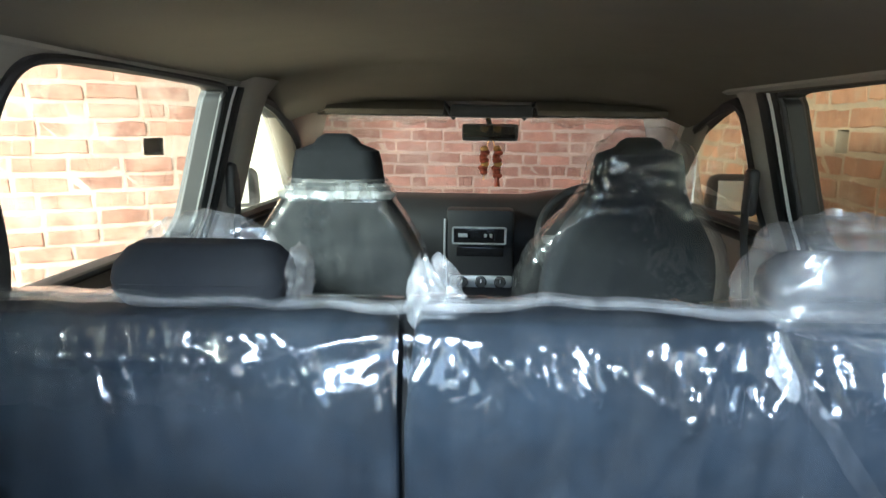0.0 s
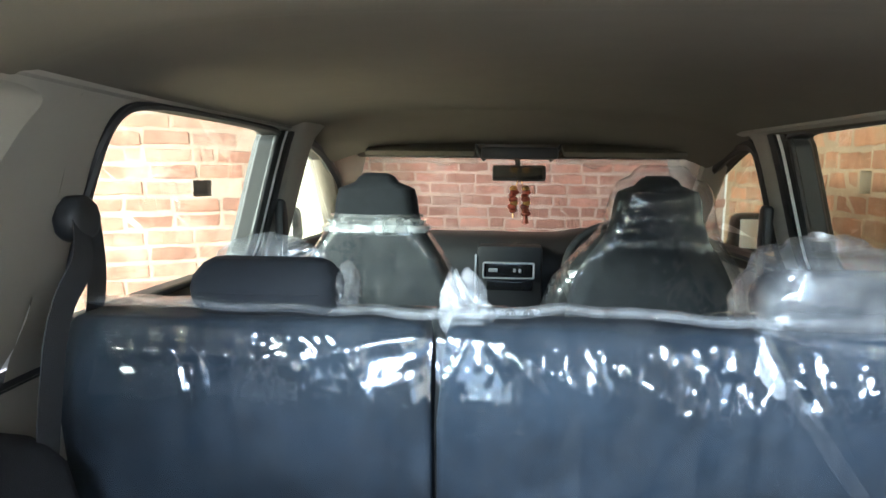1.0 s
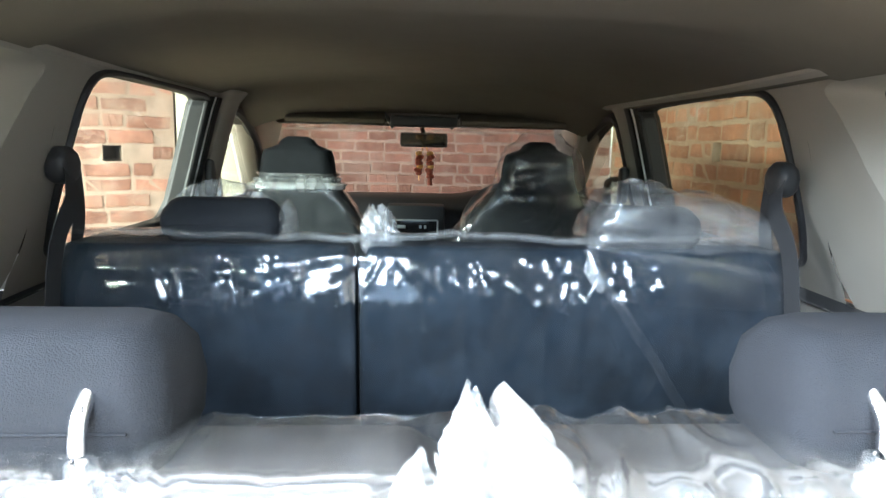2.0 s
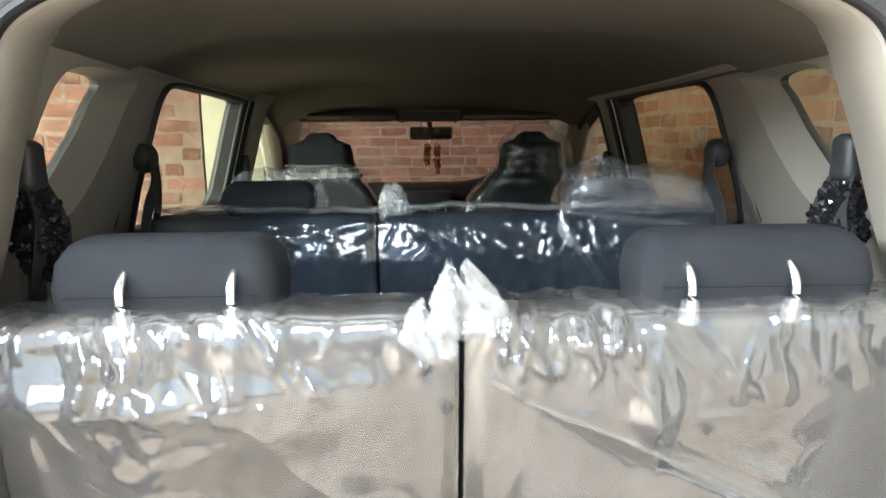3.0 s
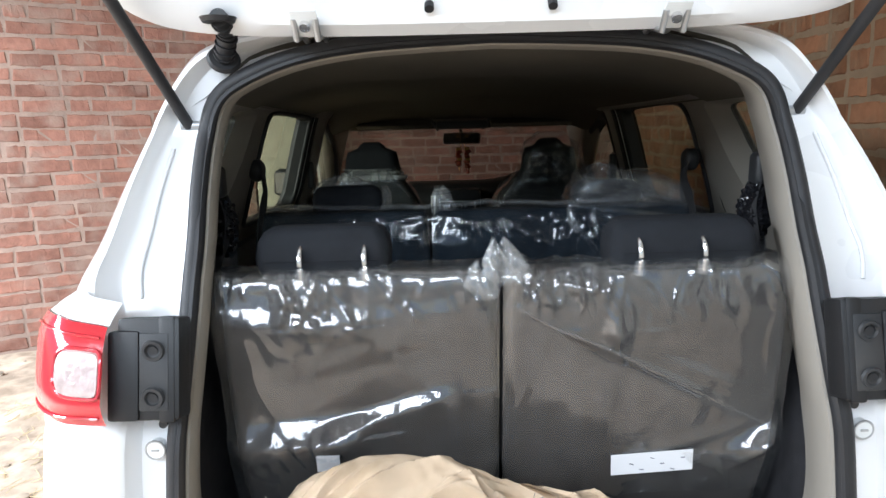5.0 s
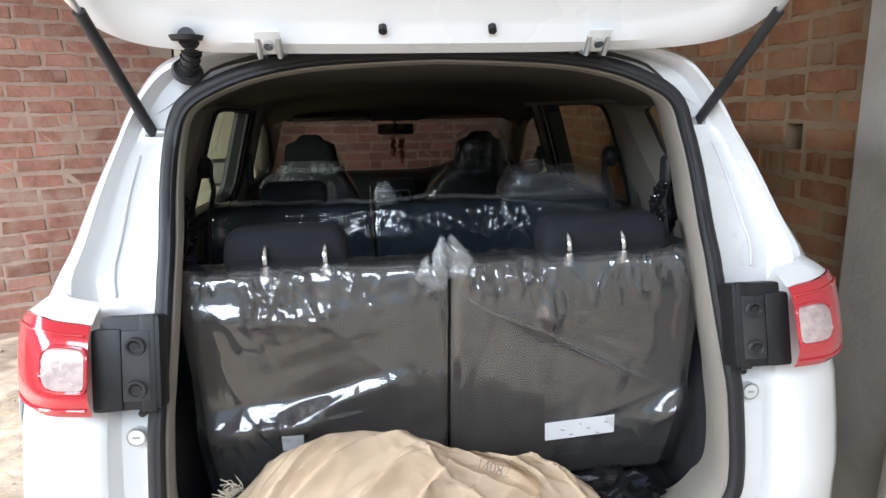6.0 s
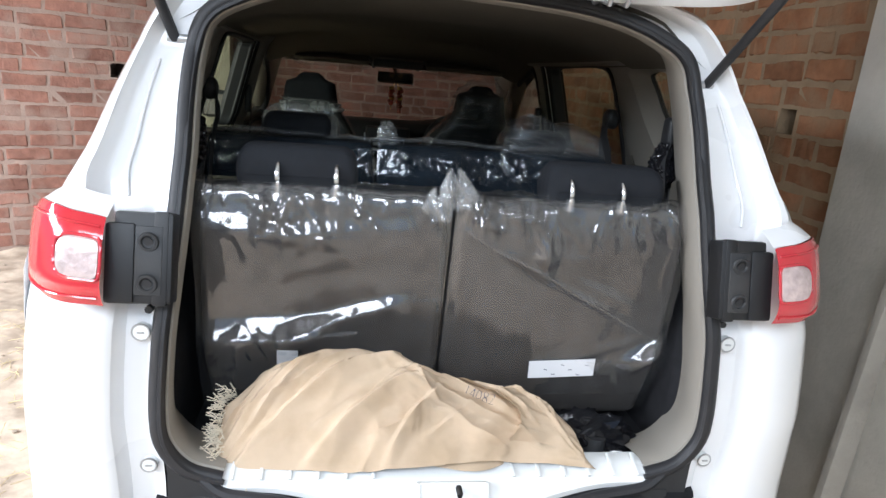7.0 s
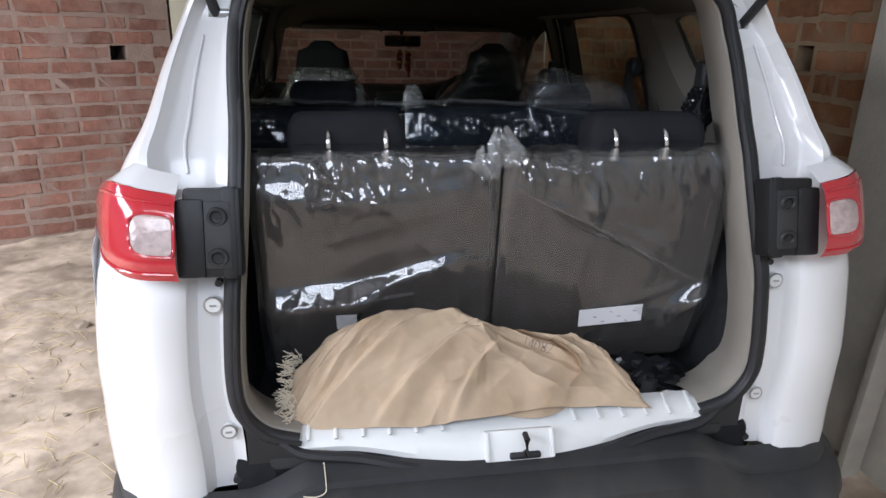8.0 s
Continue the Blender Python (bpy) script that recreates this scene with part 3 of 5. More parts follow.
part("roof_skin", grid(lambda y, u: (u * half(y, TOP), y, roof_z(u * half(y, TOP), y)), span(0.40, 2.45, 32), span(-1, 1, 25)), PAINT, car, "white painted roof")


def liner(y, u):
    w = half(y, 1.50) - 0.052
    x = u * w
    step = 0.034 * min(1.0, max(0.0, (0.86 - y) / 0.46)) * smooth01((0.54 - abs(x)) / 0.10) + 0.006 * smooth01((0.86 - y) / 0.012)
    edge = 0.075 * (abs(u) ** 4)
    back = 0.03 * smooth01((0.55 - y) / 0.2)
    return (x, y, 1.578 - edge - 0.012 * smooth01((0.9 - y) / 0.06) + step - 0.085 * smooth01((y - 2.05) / 0.42) + 0.03 * smooth01((0.42 - y) / 0.045) * (1 - u * u))


part("headliner", grid(liner, span(0.375, 2.46, 60), span(-1, 1, 41)), LINER, car, "beige cloth headliner with a stepped recess")
WS = lambda u, v: (u * (0.66 + 0.10 * v), 2.46 + 0.80 * v - 0.10 * (u * u) * (0.4 + v), 1.475 - 0.42 * v)
screen_pane = part("windscreen", grid(WS, span(-1, 1, 17), span(0, 1, 9)), SCREEN_GLASS, car, "clear windscreen glass")
screen_pane.visible_shadow = False
for sign in (-1, 1):
    pillar = [Vector(WS(sign, v)) + Vector((sign * 0.012, -0.02, 0)) for v in span(0, 1, 8)]
    part("windscreen_pillar", tube(pillar, 0.045, 10, flat=0.7), BEIGE, car, "beige windscreen pillar trim")
    part("pillar_skin", tube([p + Vector((sign * 0.03, 0.03, 0.012)) for p in pillar], 0.034, 8), PAINT, car)
    # frame between the roof edge and the roof skin at each side
    part("roof_rail", tube([(sign * (half(y, TOP) - 0.02), y, TOP - 0.03) for y in span(0.45, 2.46, 14)], 0.024, 8), BEIGE, car, "beige roof rail trim")
part("bonnet", grid(lambda y, u: (u * half(y, 0.95), y, 1.06 - 0.10 * (y - 3.1) ** 2 * 2 - 0.09 * u ** 4 - 0.05), span(3.0, 3.84, 10), span(-1, 1, 15)), PAINT, car, "white painted bonnet")
part("front_bumper", grid(lambda u, z: (u * half(3.8, min(z, 0.9)), 3.90 - 0.14 * u ** 4 - 0.05 * abs(z - 0.5), z), span(-1, 1, 15), span(0.22, 0.96, 8)), PAINT, car, "white front bumper")
part("underbody", box((0, 1.95, 0.30), (1.44, 3.6, 0.10), 0.03), BLACK, car, "black underbody")
part("cabin_floor", box((0, 1.85, 0.47), (1.40, 2.0, 0.08), 0.02), CARPET, car, "black cabin carpet")
part("boot_floor", box((0, 0.52, 0.55), (1.14, 0.86, 0.10), 0.02), CARPET, car, "black boot carpet")
for sign in (-1, 1):
    part("wheel_arch_lining", cushion([(0.50, *sorted((sign * 0.548, sign * 0.80)), 0.20, 1.00), (0.85, *sorted((sign * 0.556, sign * 0.79)), 0.22, 0.98), (1.08, *sorted((sign * 0.60, sign * 0.78)), 0.30, 0.96)], 0.05), CARPET, car, "dark moulded wheel arch lining")

# ---- the car's back: frame round the opening ----
INNER = [(0.0, 1.613), (0.14, 1.608), (0.26, 1.600), (0.36, 1.583), (0.44, 1.556), (0.505, 1.517), (0.531, 1.455), (0.536, 1.36), (0.532, 1.25), (0.535, 1.15), (0.543, 1.02), (0.553, 0.88), (0.556, 0.78), (0.545, 0.715), (0.505, 0.665), (0.44, 0.642)]
OUTER = [(0.0, 1.648), (0.20, 1.647), (0.35, 1.643), (0.455, 1.634), (0.525, 1.620), (0.570, 1.590), (0.627, 1.505), (0.684, 1.375), (0.729, 1.25), (0.786, 1.15), (0.826, 1.03), (0.843, 0.89), (0.850, 0.78), (0.850, 0.70), (0.851, 0.61), (0.846, 0.525)]
inner_line = [(p.x, p.y) for p in spline([(a, b, 0) for a, b in INNER], 5)]
PILLAR = INNER[:13] + [(0.552, 0.715), (0.546, 0.64), (0.545, 0.535)]
pillar_line = [(p.x, p.y) for p in spline([(a, b, 0) for a, b in PILLAR], 5)]
outer_line = [(p.x, p.y) for p in spline([(a, b, 0) for a, b in OUTER], 5)]
CREASE = ((0.6, 1.0, 1.12, 1.22, 1.45, 1.6), (0.27, 0.29, 0.50, 0.74, 0.76, 0.6))
FRAME_STEPS = ((0.0, 0.012), (0.22, 0.022), (0.32, 0.030), (0.82, 0.028), (0.90, 0.022), (1.0, -0.004), (1.06, -0.012), (1.3, -0.012), (1.6, 0.010), (1.82, 0.058), (2.0, 0.14))
for sign in (-1, 1):
    rings = []
    for s, push in FRAME_STEPS:
        ring = []
        for (a, b), (c, d) in zip(pillar_line, outer_line):
            uc = float(np.interp(0.5 * (b + d), *CREASE))
            u = s * uc if s <= 1 else uc + (s - 1) * (1 - uc)
            x, z = a + (c - a) * u, b + (d - b) * u
            ring.append((sign * x + 0.004 * smooth01((x - 0.55) / 0.15), rear_y(z) + push, z))
        rings.append(ring)
    part("rear_pillar", loft(rings, closed=False, caps=False), PAINT, car, "white rear pillar with a stepped rain channel")
loop = [(x, z) for x, z in inner_line]
full = [(-x, z) for x, z in loop[::-1]] + loop[1:]
seal_path = [(x, rear_y(z) + 0.004, z) for x, z in full]
seal = part("tailgate_seal", tube(seal_path, 0.0155, 10, up=(0, 1, 0)), RUBBER, car, "black rubber tailgate seal")
part("seal_lip", tube([(x * 0.985, y - 0.012, z - 0.008 * (z > 1.3)) for x, y, z in seal_path], 0.006, 6, up=(0, 1, 0)), RUBBER, seal)
# moulded trim just inside the seal
trim_rings = []
for inset, deep in ((0.008, 0.008), (0.018, 0.012), (0.023, 0.030), (0.012, 0.08), (-0.02, 0.17)):
    ring = []
    for i, (x, z) in enumerate(full):
        a, b = full[max(0, i - 1)], full[min(len(full) - 1, i + 1)]
        d = Vector((b[0] - a[0], b[1] - a[1])).normalized()
        ring.append((x - d.y * -inset, rear_y(z) + deep, z - d.x * inset))
    trim_rings.append(ring)
part("opening_trim", loft(trim_rings, closed=False, caps=False), BEIGE, car, "beige plastic trim round the tailgate opening")

# bumper, sill and boot lip
def bumper(u, k):
    prof = ((0.085, 0.604), (0.050, 0.594), (0.026, 0.585), (0.022, 0.574), (-0.020, 0.566), (-0.042, 0.548), (-0.050, 0.508), (-0.030, 0.492), (-0.032, 0.456), (-0.052, 0.445), (-0.052, 0.402), (-0.032, 0.390), (-0.028, 0.335), (0.02, 0.26))
    dy, z = prof[k]
    a = abs(u)
    x = 0.80 * min(1.0, a / 0.78)
    y = dy
    if a > 0.60:
        w = (a - 0.60) / 0.40
        x = 0.80 * 0.60 / 0.78 + 0.245 * math.sin(w * math.pi / 2)
        y = dy + 0.42 * (1 - math.cos(w * math.pi / 2)) ** 1.3
    z -= 0.062 * smooth01((a - 0.38) / 0.16) * (1 if k < 6 else 0.6 if k < 8 else 0.2)
    return (math.copysign(x, u), y, z)


part("rear_bumper", grid(bumper, span(-1, 1, 81), range(14)), BUMPER, car, "dusty grey-black plastic rear bumper")
def sill_point(x, k):
    dip = smooth01((0.38 - abs(x)) / 0.34)
    y, z = ((0.086 - 0.042 * dip, 0.616 - 0.040 * dip), (0.083 - 0.038 * dip, 0.629 - 0.039 * dip), (0.093 - 0.022 * dip, 0.646 - 0.020 * dip), (0.118, 0.658), (0.155, 0.656), (0.172, 0.640), (0.18, 0.60))[k]
    return (x, y, z)


sill_bm = grid(sill_point, span(-0.462, 0.462, 81), range(7))
sill = part("sill_plate", sill_bm, INNER_PAINT, car, "white boot sill plate with raised ribs")
rib = box((0, 0, 0), (0.007, 0.056, 0.006), 0.002)
rib_ob = part("rib", rib, INNER_PAINT, sill)
rib_ob.matrix_local = pose(-0.42, 0.112, 0.6555, 22, 0, 0)
for x in (-0.365, -0.31, -0.255, -0.20, -0.145, 0.145, 0.20, 0.255, 0.31, 0.365, 0.42):
    o = new("rib", rib_ob.data)
    o.parent = sill
    o.matrix_local = pose(x, 0.110, 0.6555, 22, 0, 0)
catch = part("lock_plate", box((0.014, 0.062, 0.612), (0.15, 0.020, 0.066), 0.006, turn=Matrix.Rotation(radians(-28), 4, "X")), INNER_PAINT, sill, "white pressed lock plate")
for dx in (-0.070, 0.070):
    part("plate_edge", box((0.014 + dx, 0.059, 0.616), (0.008, 0.024, 0.060), 0.003, turn=Matrix.Rotation(radians(-28), 4, "X")), INNER_PAINT, catch)
part("striker", tube([(0.024, 0.052, 0.600), (0.024, 0.034, 0.608), (0.024, 0.036, 0.640), (0.024, 0.056, 0.642)], 0.0065, 8), RUBBER, catch, "black lock striker")
part("striker_base", box((0.024, 0.046, 0.598), (0.068, 0.018, 0.014), 0.0065, segments=3), RUBBER, catch, "oval black striker base")
part("lower_seal", tube(spline([(-0.475, 0.090, 0.646), (-0.43, 0.080, 0.618), (-0.32, 0.070, 0.604), (-0.18, 0.048, 0.580), (0.0, 0.034, 0.566), (0.18, 0.048, 0.580), (0.32, 0.070, 0.604), (0.43, 0.080, 0.618), (0.475, 0.090, 0.646)], 8), 0.012, 8, up=(0, 1, 0)), RUBBER, car, "black rubber seal in front of the sill")
part("back_panel", box((0, 0.115, 0.54), (1.00, 0.05, 0.13), 0.01), BLACK, car, "black lower back panel")

# black corner panels between the opening's lower corners and the pillars' feet
for sign in (-1, 1):
    corner = [(0.43, 0.53), (0.540, 0.53), (0.541, 0.66), (0.545, 0.705), (0.520, 0.668), (0.480, 0.640), (0.43, 0.625)]
    part("corner_panel", loft([[(sign * x, y, z) for x, z in corner] for y in (0.094, 0.13)]), BLACK, car, "black plastic corner panel under the opening")

# bolts and clips on the rear pillars
for sign in (-1, 1):
    for x, z, r, mat, lab in ((0.584, 0.937, 0.0155, STEEL, "round white plug"), (0.574, 0.672, 0.014, STEEL, "round white plug"), (0.572, 0.977, 0.007, BLACK, "small black clip"), (0.566, 0.560, 0.008, BLACK, "small black clip")):
        y = rear_y(z) + 0.012
        plug = part("plug", cylinder((sign * x, y + 0.01, z), (sign * x, y - 0.006, z), r, n=20), INNER_PAINT if mat is STEEL else BLACK, car, lab)
        if mat is STEEL:
            part("plug_ring", tube([(sign * x + r * math.cos(a), y - 0.005, z + r * math.sin(a)) for a in span(0, 2 * math.pi, 25)[:-1]], 0.0022, 6, closed=True, up=(0, 1, 0)), STEEL, plug)
            part("plug_cross", box((sign * x, y - 0.007, z), (0.012, 0.003, 0.003)), STEEL, plug)

# tail lamps
PLAN = spline([(0.622, 0.050, 0), (0.690, 0.056, 0), (0.738, 0.092, 0), (0.765, 0.145, 0), (0.792, 0.22, 0), (0.808, 0.32, 0)], 6)


def lamp_point(sign, u, v, out=0.0, lean=0.35):
    """u along the lens round the corner, v from its lower to its upper edge."""
    i = min(int(u * (len(PLAN) - 1)), len(PLAN) - 2)
    f = u * (len(PLAN) - 1) - i
    p = PLAN[i].lerp(PLAN[i + 1], f)
    d = (PLAN[i + 1] - PLAN[i]).normalized()
    lo = float(np.interp(u, (0, 0.3, 0.55, 0.8, 1), (0.998, 1.004, 1.014, 1.035, 1.07)))
    hi = float(np.interp(u, (0, 0.25, 0.42, 0.6, 0.8, 1), (1.143, 1.158, 1.160, 1.150, 1.135, 1.110)))
    z = lo + (hi - lo) * v + 0.014
    bulge = 0.012 * (1 - (2 * v - 1) ** 4) + out
    return (sign * (p.x + d.y * bulge), p.y - d.x * bulge + lean * max(0, z - 1.05), z)


for sign in (-1, 1):
    lamp = part("tail_lamp", grid(lambda u, v: lamp_point(sign, u, v), span(0, 1, 31), span(0, 1, 13)), LENS_RED, car, "red tail lamp with a clear inner lens")
    part("lamp_housing", box((sign * 0.603, 0.112, 1.072), (0.050, 0.075, 0.140), 0.008, turn=Matrix.Rotation(radians(-14), 4, "X")), DARK, lamp, "black lamp housing")
    def lens_point(r, a, out):
        """A rounded square on the lens: r from its middle to its rim."""
        c, q = math.cos(a), math.sin(a)
        e = 3.0 if c > 0 else 6.0
        k = r / (abs(c) ** e + abs(q) ** e) ** (1 / e)
        return lamp_point(sign, max(0.004, 0.108 + 0.097 * k * c), 0.55 + 0.22 * k * q, out)

    turns = span(0, 2 * math.pi, 41)[:-1]
    lens = part("clear_lens", loft([[lens_point(r, a, out) for a in turns] for r, out in ((1.0, 0.001), (0.94, 0.006), (0.6, 0.0075), (0.2, 0.008))]), LENS_WHITE, lamp, "clear ribbed indicator lens")
    part("lens_bezel", tube([lens_point(1.06, a, 0.002) for a in turns], 0.0032, 6, closed=True), LENS_RED, lamp, "raised red rim round the clear lens")
    for v in (0.10, 0.90):
        part("light_bar", tube([lamp_point(sign, u, v, 0.0015) for u in span(0.03, 0.62, 20)], 0.0026, 6), LENS_RED, lamp, "thin red light guide")
    part("upper_cover", grid(lambda u, v: lamp_point(sign, u * 0.92, 1.0 + 0.17 * v, -0.004 - 0.012 * v), span(0, 1, 20), (0, 0.5, 1)), PAINT, lamp, "white lamp surround")
    bracket = part("lamp_bracket", box((sign * 0.566, 0.108, 1.083), (0.098, 0.05, 0.160), 0.008, turn=Matrix.Rotation(radians(-14), 4, "X")), DARK, car, "black plastic lamp bracket with two sockets")
    part("bracket_edge", box((sign * 0.537, 0.092, 1.086), (0.026, 0.022, 0.165), 0.006, turn=Matrix.Rotation(radians(-14), 4, "X")), DARK, bracket)
    plate = part("bracket_plate", box((sign * 0.556, 0.082, 1.085), (0.046, 0.006, 0.120), 0.003, turn=Matrix.Rotation(radians(-14), 4, "X")), BUMPER, bracket, "grey mounting plate")
    for z in (1.118, 1.048):
        y = 0.077 + 0.25 * (z - 1.085)
        part("socket", tube([(sign * 0.556 + 0.014 * math.cos(a), y, z + 0.014 * math.sin(a)) for a in span(0, 2 * math.pi, 21)[:-1]], 0.004, 6, closed=True, up=(0, 1, 0)), BLACK, bracket)
        part("screw", cylinder((sign * 0.556, y + 0.006, z), (sign * 0.556, y, z), 0.007, n=12), RUBBER, bracket)
    # pressed beads in the rain channel
    bead = spline([(sign * 0.598, 0.30, 1.42), (sign * 0.612, 0.26, 1.35), (sign * 0.622, 0.235, 1.27), (sign * 0.630, 0.215, 1.22), (sign * 0.625, 0.19, 1.17)], 5)
    part("pressed_bead", tube([(p.x, rear_y(p.z) + 0.024, p.z) for p in bead], 0.0035, 8), PAINT, car, "pressed bead in the white pillar")

# ---- tailgate, standing open ----
HINGE_Y, HINGE_Z, GATE_UP = 0.285, 1.612, radians(40)


def gate_point(x, d, h=0.0):
    """x across, d metres from the hinge line, h above the inner face."""
    return (x, HINGE_Y - d * math.cos(GATE_UP) + h * math.sin(GATE_UP), HINGE_Z + d * math.sin(GATE_UP) + h * math.cos(GATE_UP))


GATE_OUT = [(0.0, -0.02), (0.30, -0.018), (0.50, -0.005), (0.60, 0.03), (0.645, 0.10), (0.665, 0.22), (0.69, 0.40), (0.76, 0.55), (0.78, 0.75), (0.74, 1.00), (0.62, 1.08), (0.30, 1.10), (0.0, 1.10)]
go = [(p.x, p.y) for p in spline([(a, b, 0) for a, b in GATE_OUT], 5)]
go = go + [(-x, d) for x, d in go[-2:0:-1]]
cx, cd = 0.0, 0.5
gate_rings = [[gate_point(cx + (x - cx) * k, cd + (d - cd) * k, h) for x, d in go] for k, h in
              ((0.97, 0.055), (1.0, 0.035), (1.0, 0.012), (0.985, 0.0), (0.93, -0.004), (0.88, 0.012), (0.86, 0.020), (0.55, 0.022))]
gate = part("tailgate", loft(gate_rings), PAINT, car, "white tailgate swung up, seen from below")
glass_ring = [[gate_point((x) * 0.78, 0.24 + d * 0.36, h) for x, d in go] for h in (-0.006, 0.0)]
part("gate_window", loft(glass_ring), SCREEN, gate, "dark rear window glass")
for x in (-0.115, 0.09):
    part("gate_plug", cylinder(gate_point(x, 0.045, 0.01), gate_point(x, 0.045, -0.003), 0.008, n=14), RUBBER, gate, "black rubber plug")
for sign in (-1, 1):
    hx = -0.322 if sign < 0 else 0.296
    hinge = part("hinge", box(gate_point(hx, 0.03, -0.012), (0.044, 0.055, 0.006), 0.002, turn=Matrix.Rotation(-GATE_UP, 4, "X")), INNER_PAINT, gate, "grey steel hinge with two arms")
    for dx in (-0.018, 0.018):
        part("hinge_arm", tube([gate_point(hx + dx, 0.04, -0.012), gate_point(hx + dx, 0.005, -0.022), (hx + dx, 0.325, 1.612), (hx + dx, 0.38, 1.606)], 0.0055, 8), STEEL, hinge)
    part("hinge_bolt", cylinder(gate_point(hx, 0.03, -0.012), gate_point(hx, 0.03, -0.024), 0.009, n=10), CHROME, hinge)
    foot, head_pt = Vector((sign * 0.574, 0.372, 1.462)), Vector(gate_point(sign * 0.632, 0.36, -0.02))
    strut = part("gas_strut", cylinder(foot, foot.lerp(head_pt, 0.55), 0.0105, n=14), RUBBER, gate, "black gas strut")
    part("strut_rod", cylinder(foot.lerp(head_pt, 0.55), head_pt, 0.005, n=10), STEEL, strut, "bright strut rod")
    part("ball_joint", cylinder(foot + Vector((sign * -0.03, 0.0, 0.0)), foot + Vector((sign * 0.014, 0, 0)), 0.009, n=10), STEEL, strut)
boot_pts = spline([(-0.492, 0.352, 1.578), (-0.480, 0.325, 1.595), (-0.466, 0.300, 1.622), gate_point(-0.462, 0.045, -0.01)], 6)
hose = part("cable_boot", tube(boot_pts, 0.0155, 14), RUBBER, gate, "ribbed black rubber cable boot")
for p, q in zip(boot_pts[3:-2:2], boot_pts[4:-1:2]):
    part("boot_rib", cylinder(p, p.lerp(q, 0.6), 0.019, n=14), RUBBER, hose)
for p, q in ((boot_pts[0], boot_pts[1]), (boot_pts[-1], boot_pts[-1] - Vector((0, 0, 1)))):
    part("boot_flange", cylinder(p, p + (q - p).normalized() * 0.008, 0.030, 0.026, n=20), RUBBER, hose)


# ---- seats ----
def sheet(x0, x1, path, nx, nv, folds=(), amount=0.004, scale=16.0, seed=0, top_amount=0.012, pleats=(), wrap=0.03):
    """A film laid over a path of (y, z) points from bottom to top and over; folds: (xa, za, xb, zb, width, height) ridges."""
    line = spline([(0, y, z) for y, z in path], 10)
    run = [0.0]
    for a, b in zip(line, line[1:]):
        run.append(run[-1] + (b - a).length)
    steps = [run[-1] * i / (nv - 1) for i in range(nv)]
    cut = [Vector((0, float(np.interp(d, run, [p.y for p in line])), float(np.interp(d, run, [p.z for p in line])))) for d in steps]
    top = max(p.z for p in line)
    off = Vector((seed * 7.3, seed * 2.1, seed * 5.7))

    def place(u, k):
        x = x0 + (x1 - x0) * u
        p = cut[k]
        a, b = cut[max(0, k - 3)], cut[min(nv - 1, k + 3)]
        d = (b - a).normalized()
        normal = Vector((0, -d.z, d.y))
        near_top = smooth01(1 - (top - p.z) / 0.10)
        q = Vector((x * scale, p.y * scale * 0.8, p.z * scale * 0.6)) + off
        wave = noise.noise(q)
        crease = max(0.0, 1 - 7 * abs(noise.noise(q * 0.8 + off * 2))) ** 1.5
        s = 0.5 * (p.z + p.y)
        warp = 2.2 * noise.noise(Vector((x * 6, s * 10, seed))) + 1.2 * noise.noise(Vector((x * 17, s * 21, seed + 2)))
        group = 0.25 + 1.1 * smooth01(0.5 + 1.4 * noise.noise(Vector((x * 5.5, 3.0, seed + 7))))
        pucker = group * (1 - 3.0 * abs(noise.noise(Vector((x * 15 + warp, s * 9 + 0.5 * warp, seed)))))
        small = group * (1 - 3.0 * abs(noise.noise(Vector((x * 44 + 2 * warp, s * 22, seed + 4)))))
        h = amount * (0.8 * wave + 1.5 * crease) + top_amount * near_top * (pucker + 0.3 * small)
        for xa, za, xb, zb, w, amp, *below in folds:
            s = Vector((xb - xa, zb - za))
            t = max(0.0, min(1.0, Vector((x - xa, p.z - za)).dot(s) / s.length_squared))
            gap = Vector((x, p.z)) - (Vector((xa, za)) + s * t)
            away = gap.length
            if below:
                fade = math.sin(math.pi * min(1, max(0, 0.06 + 0.88 * t))) ** 0.5
                h += amp * fade * (1 + 0.20 * noise.noise((x * 9, p.z * 6, seed + 1)) + 0.30 * (0.4 - abs(noise.noise((x * 26, p.z * 14, seed + 3))))) * (max(0.0, 1 - away / w) ** 1.15 if gap.y > 0 else math.exp(-(away / below[0]) ** 2))
                continue
            h += amp * math.exp(-(away / w) ** 2) * math.sin(math.pi * min(1, max(0, 0.1 + 0.8 * t)))
        for xa, za, dx, dz, w, amp in pleats:
            t = (za - p.z) / dz
            if -0.15 < t < 1 and abs(x - xa - dx * t) < w:
                d = (x - xa - dx * t) / w
                h += amp * min(0.15 + 1.15 * max(t, 0), 5 * (1 - t), 4 * (t + 0.15)) * ((1 + d) if d < 0 else (1 - d) ** 2)
        edge = min(u, 1 - u)
        side = wrap * (1 - smooth01(edge / 0.05))
        return Vector((x, p.y + side, p.z - 0.3 * side * near_top)) + normal * h

    return grid(place, span(0, 1, nx), range(nv))


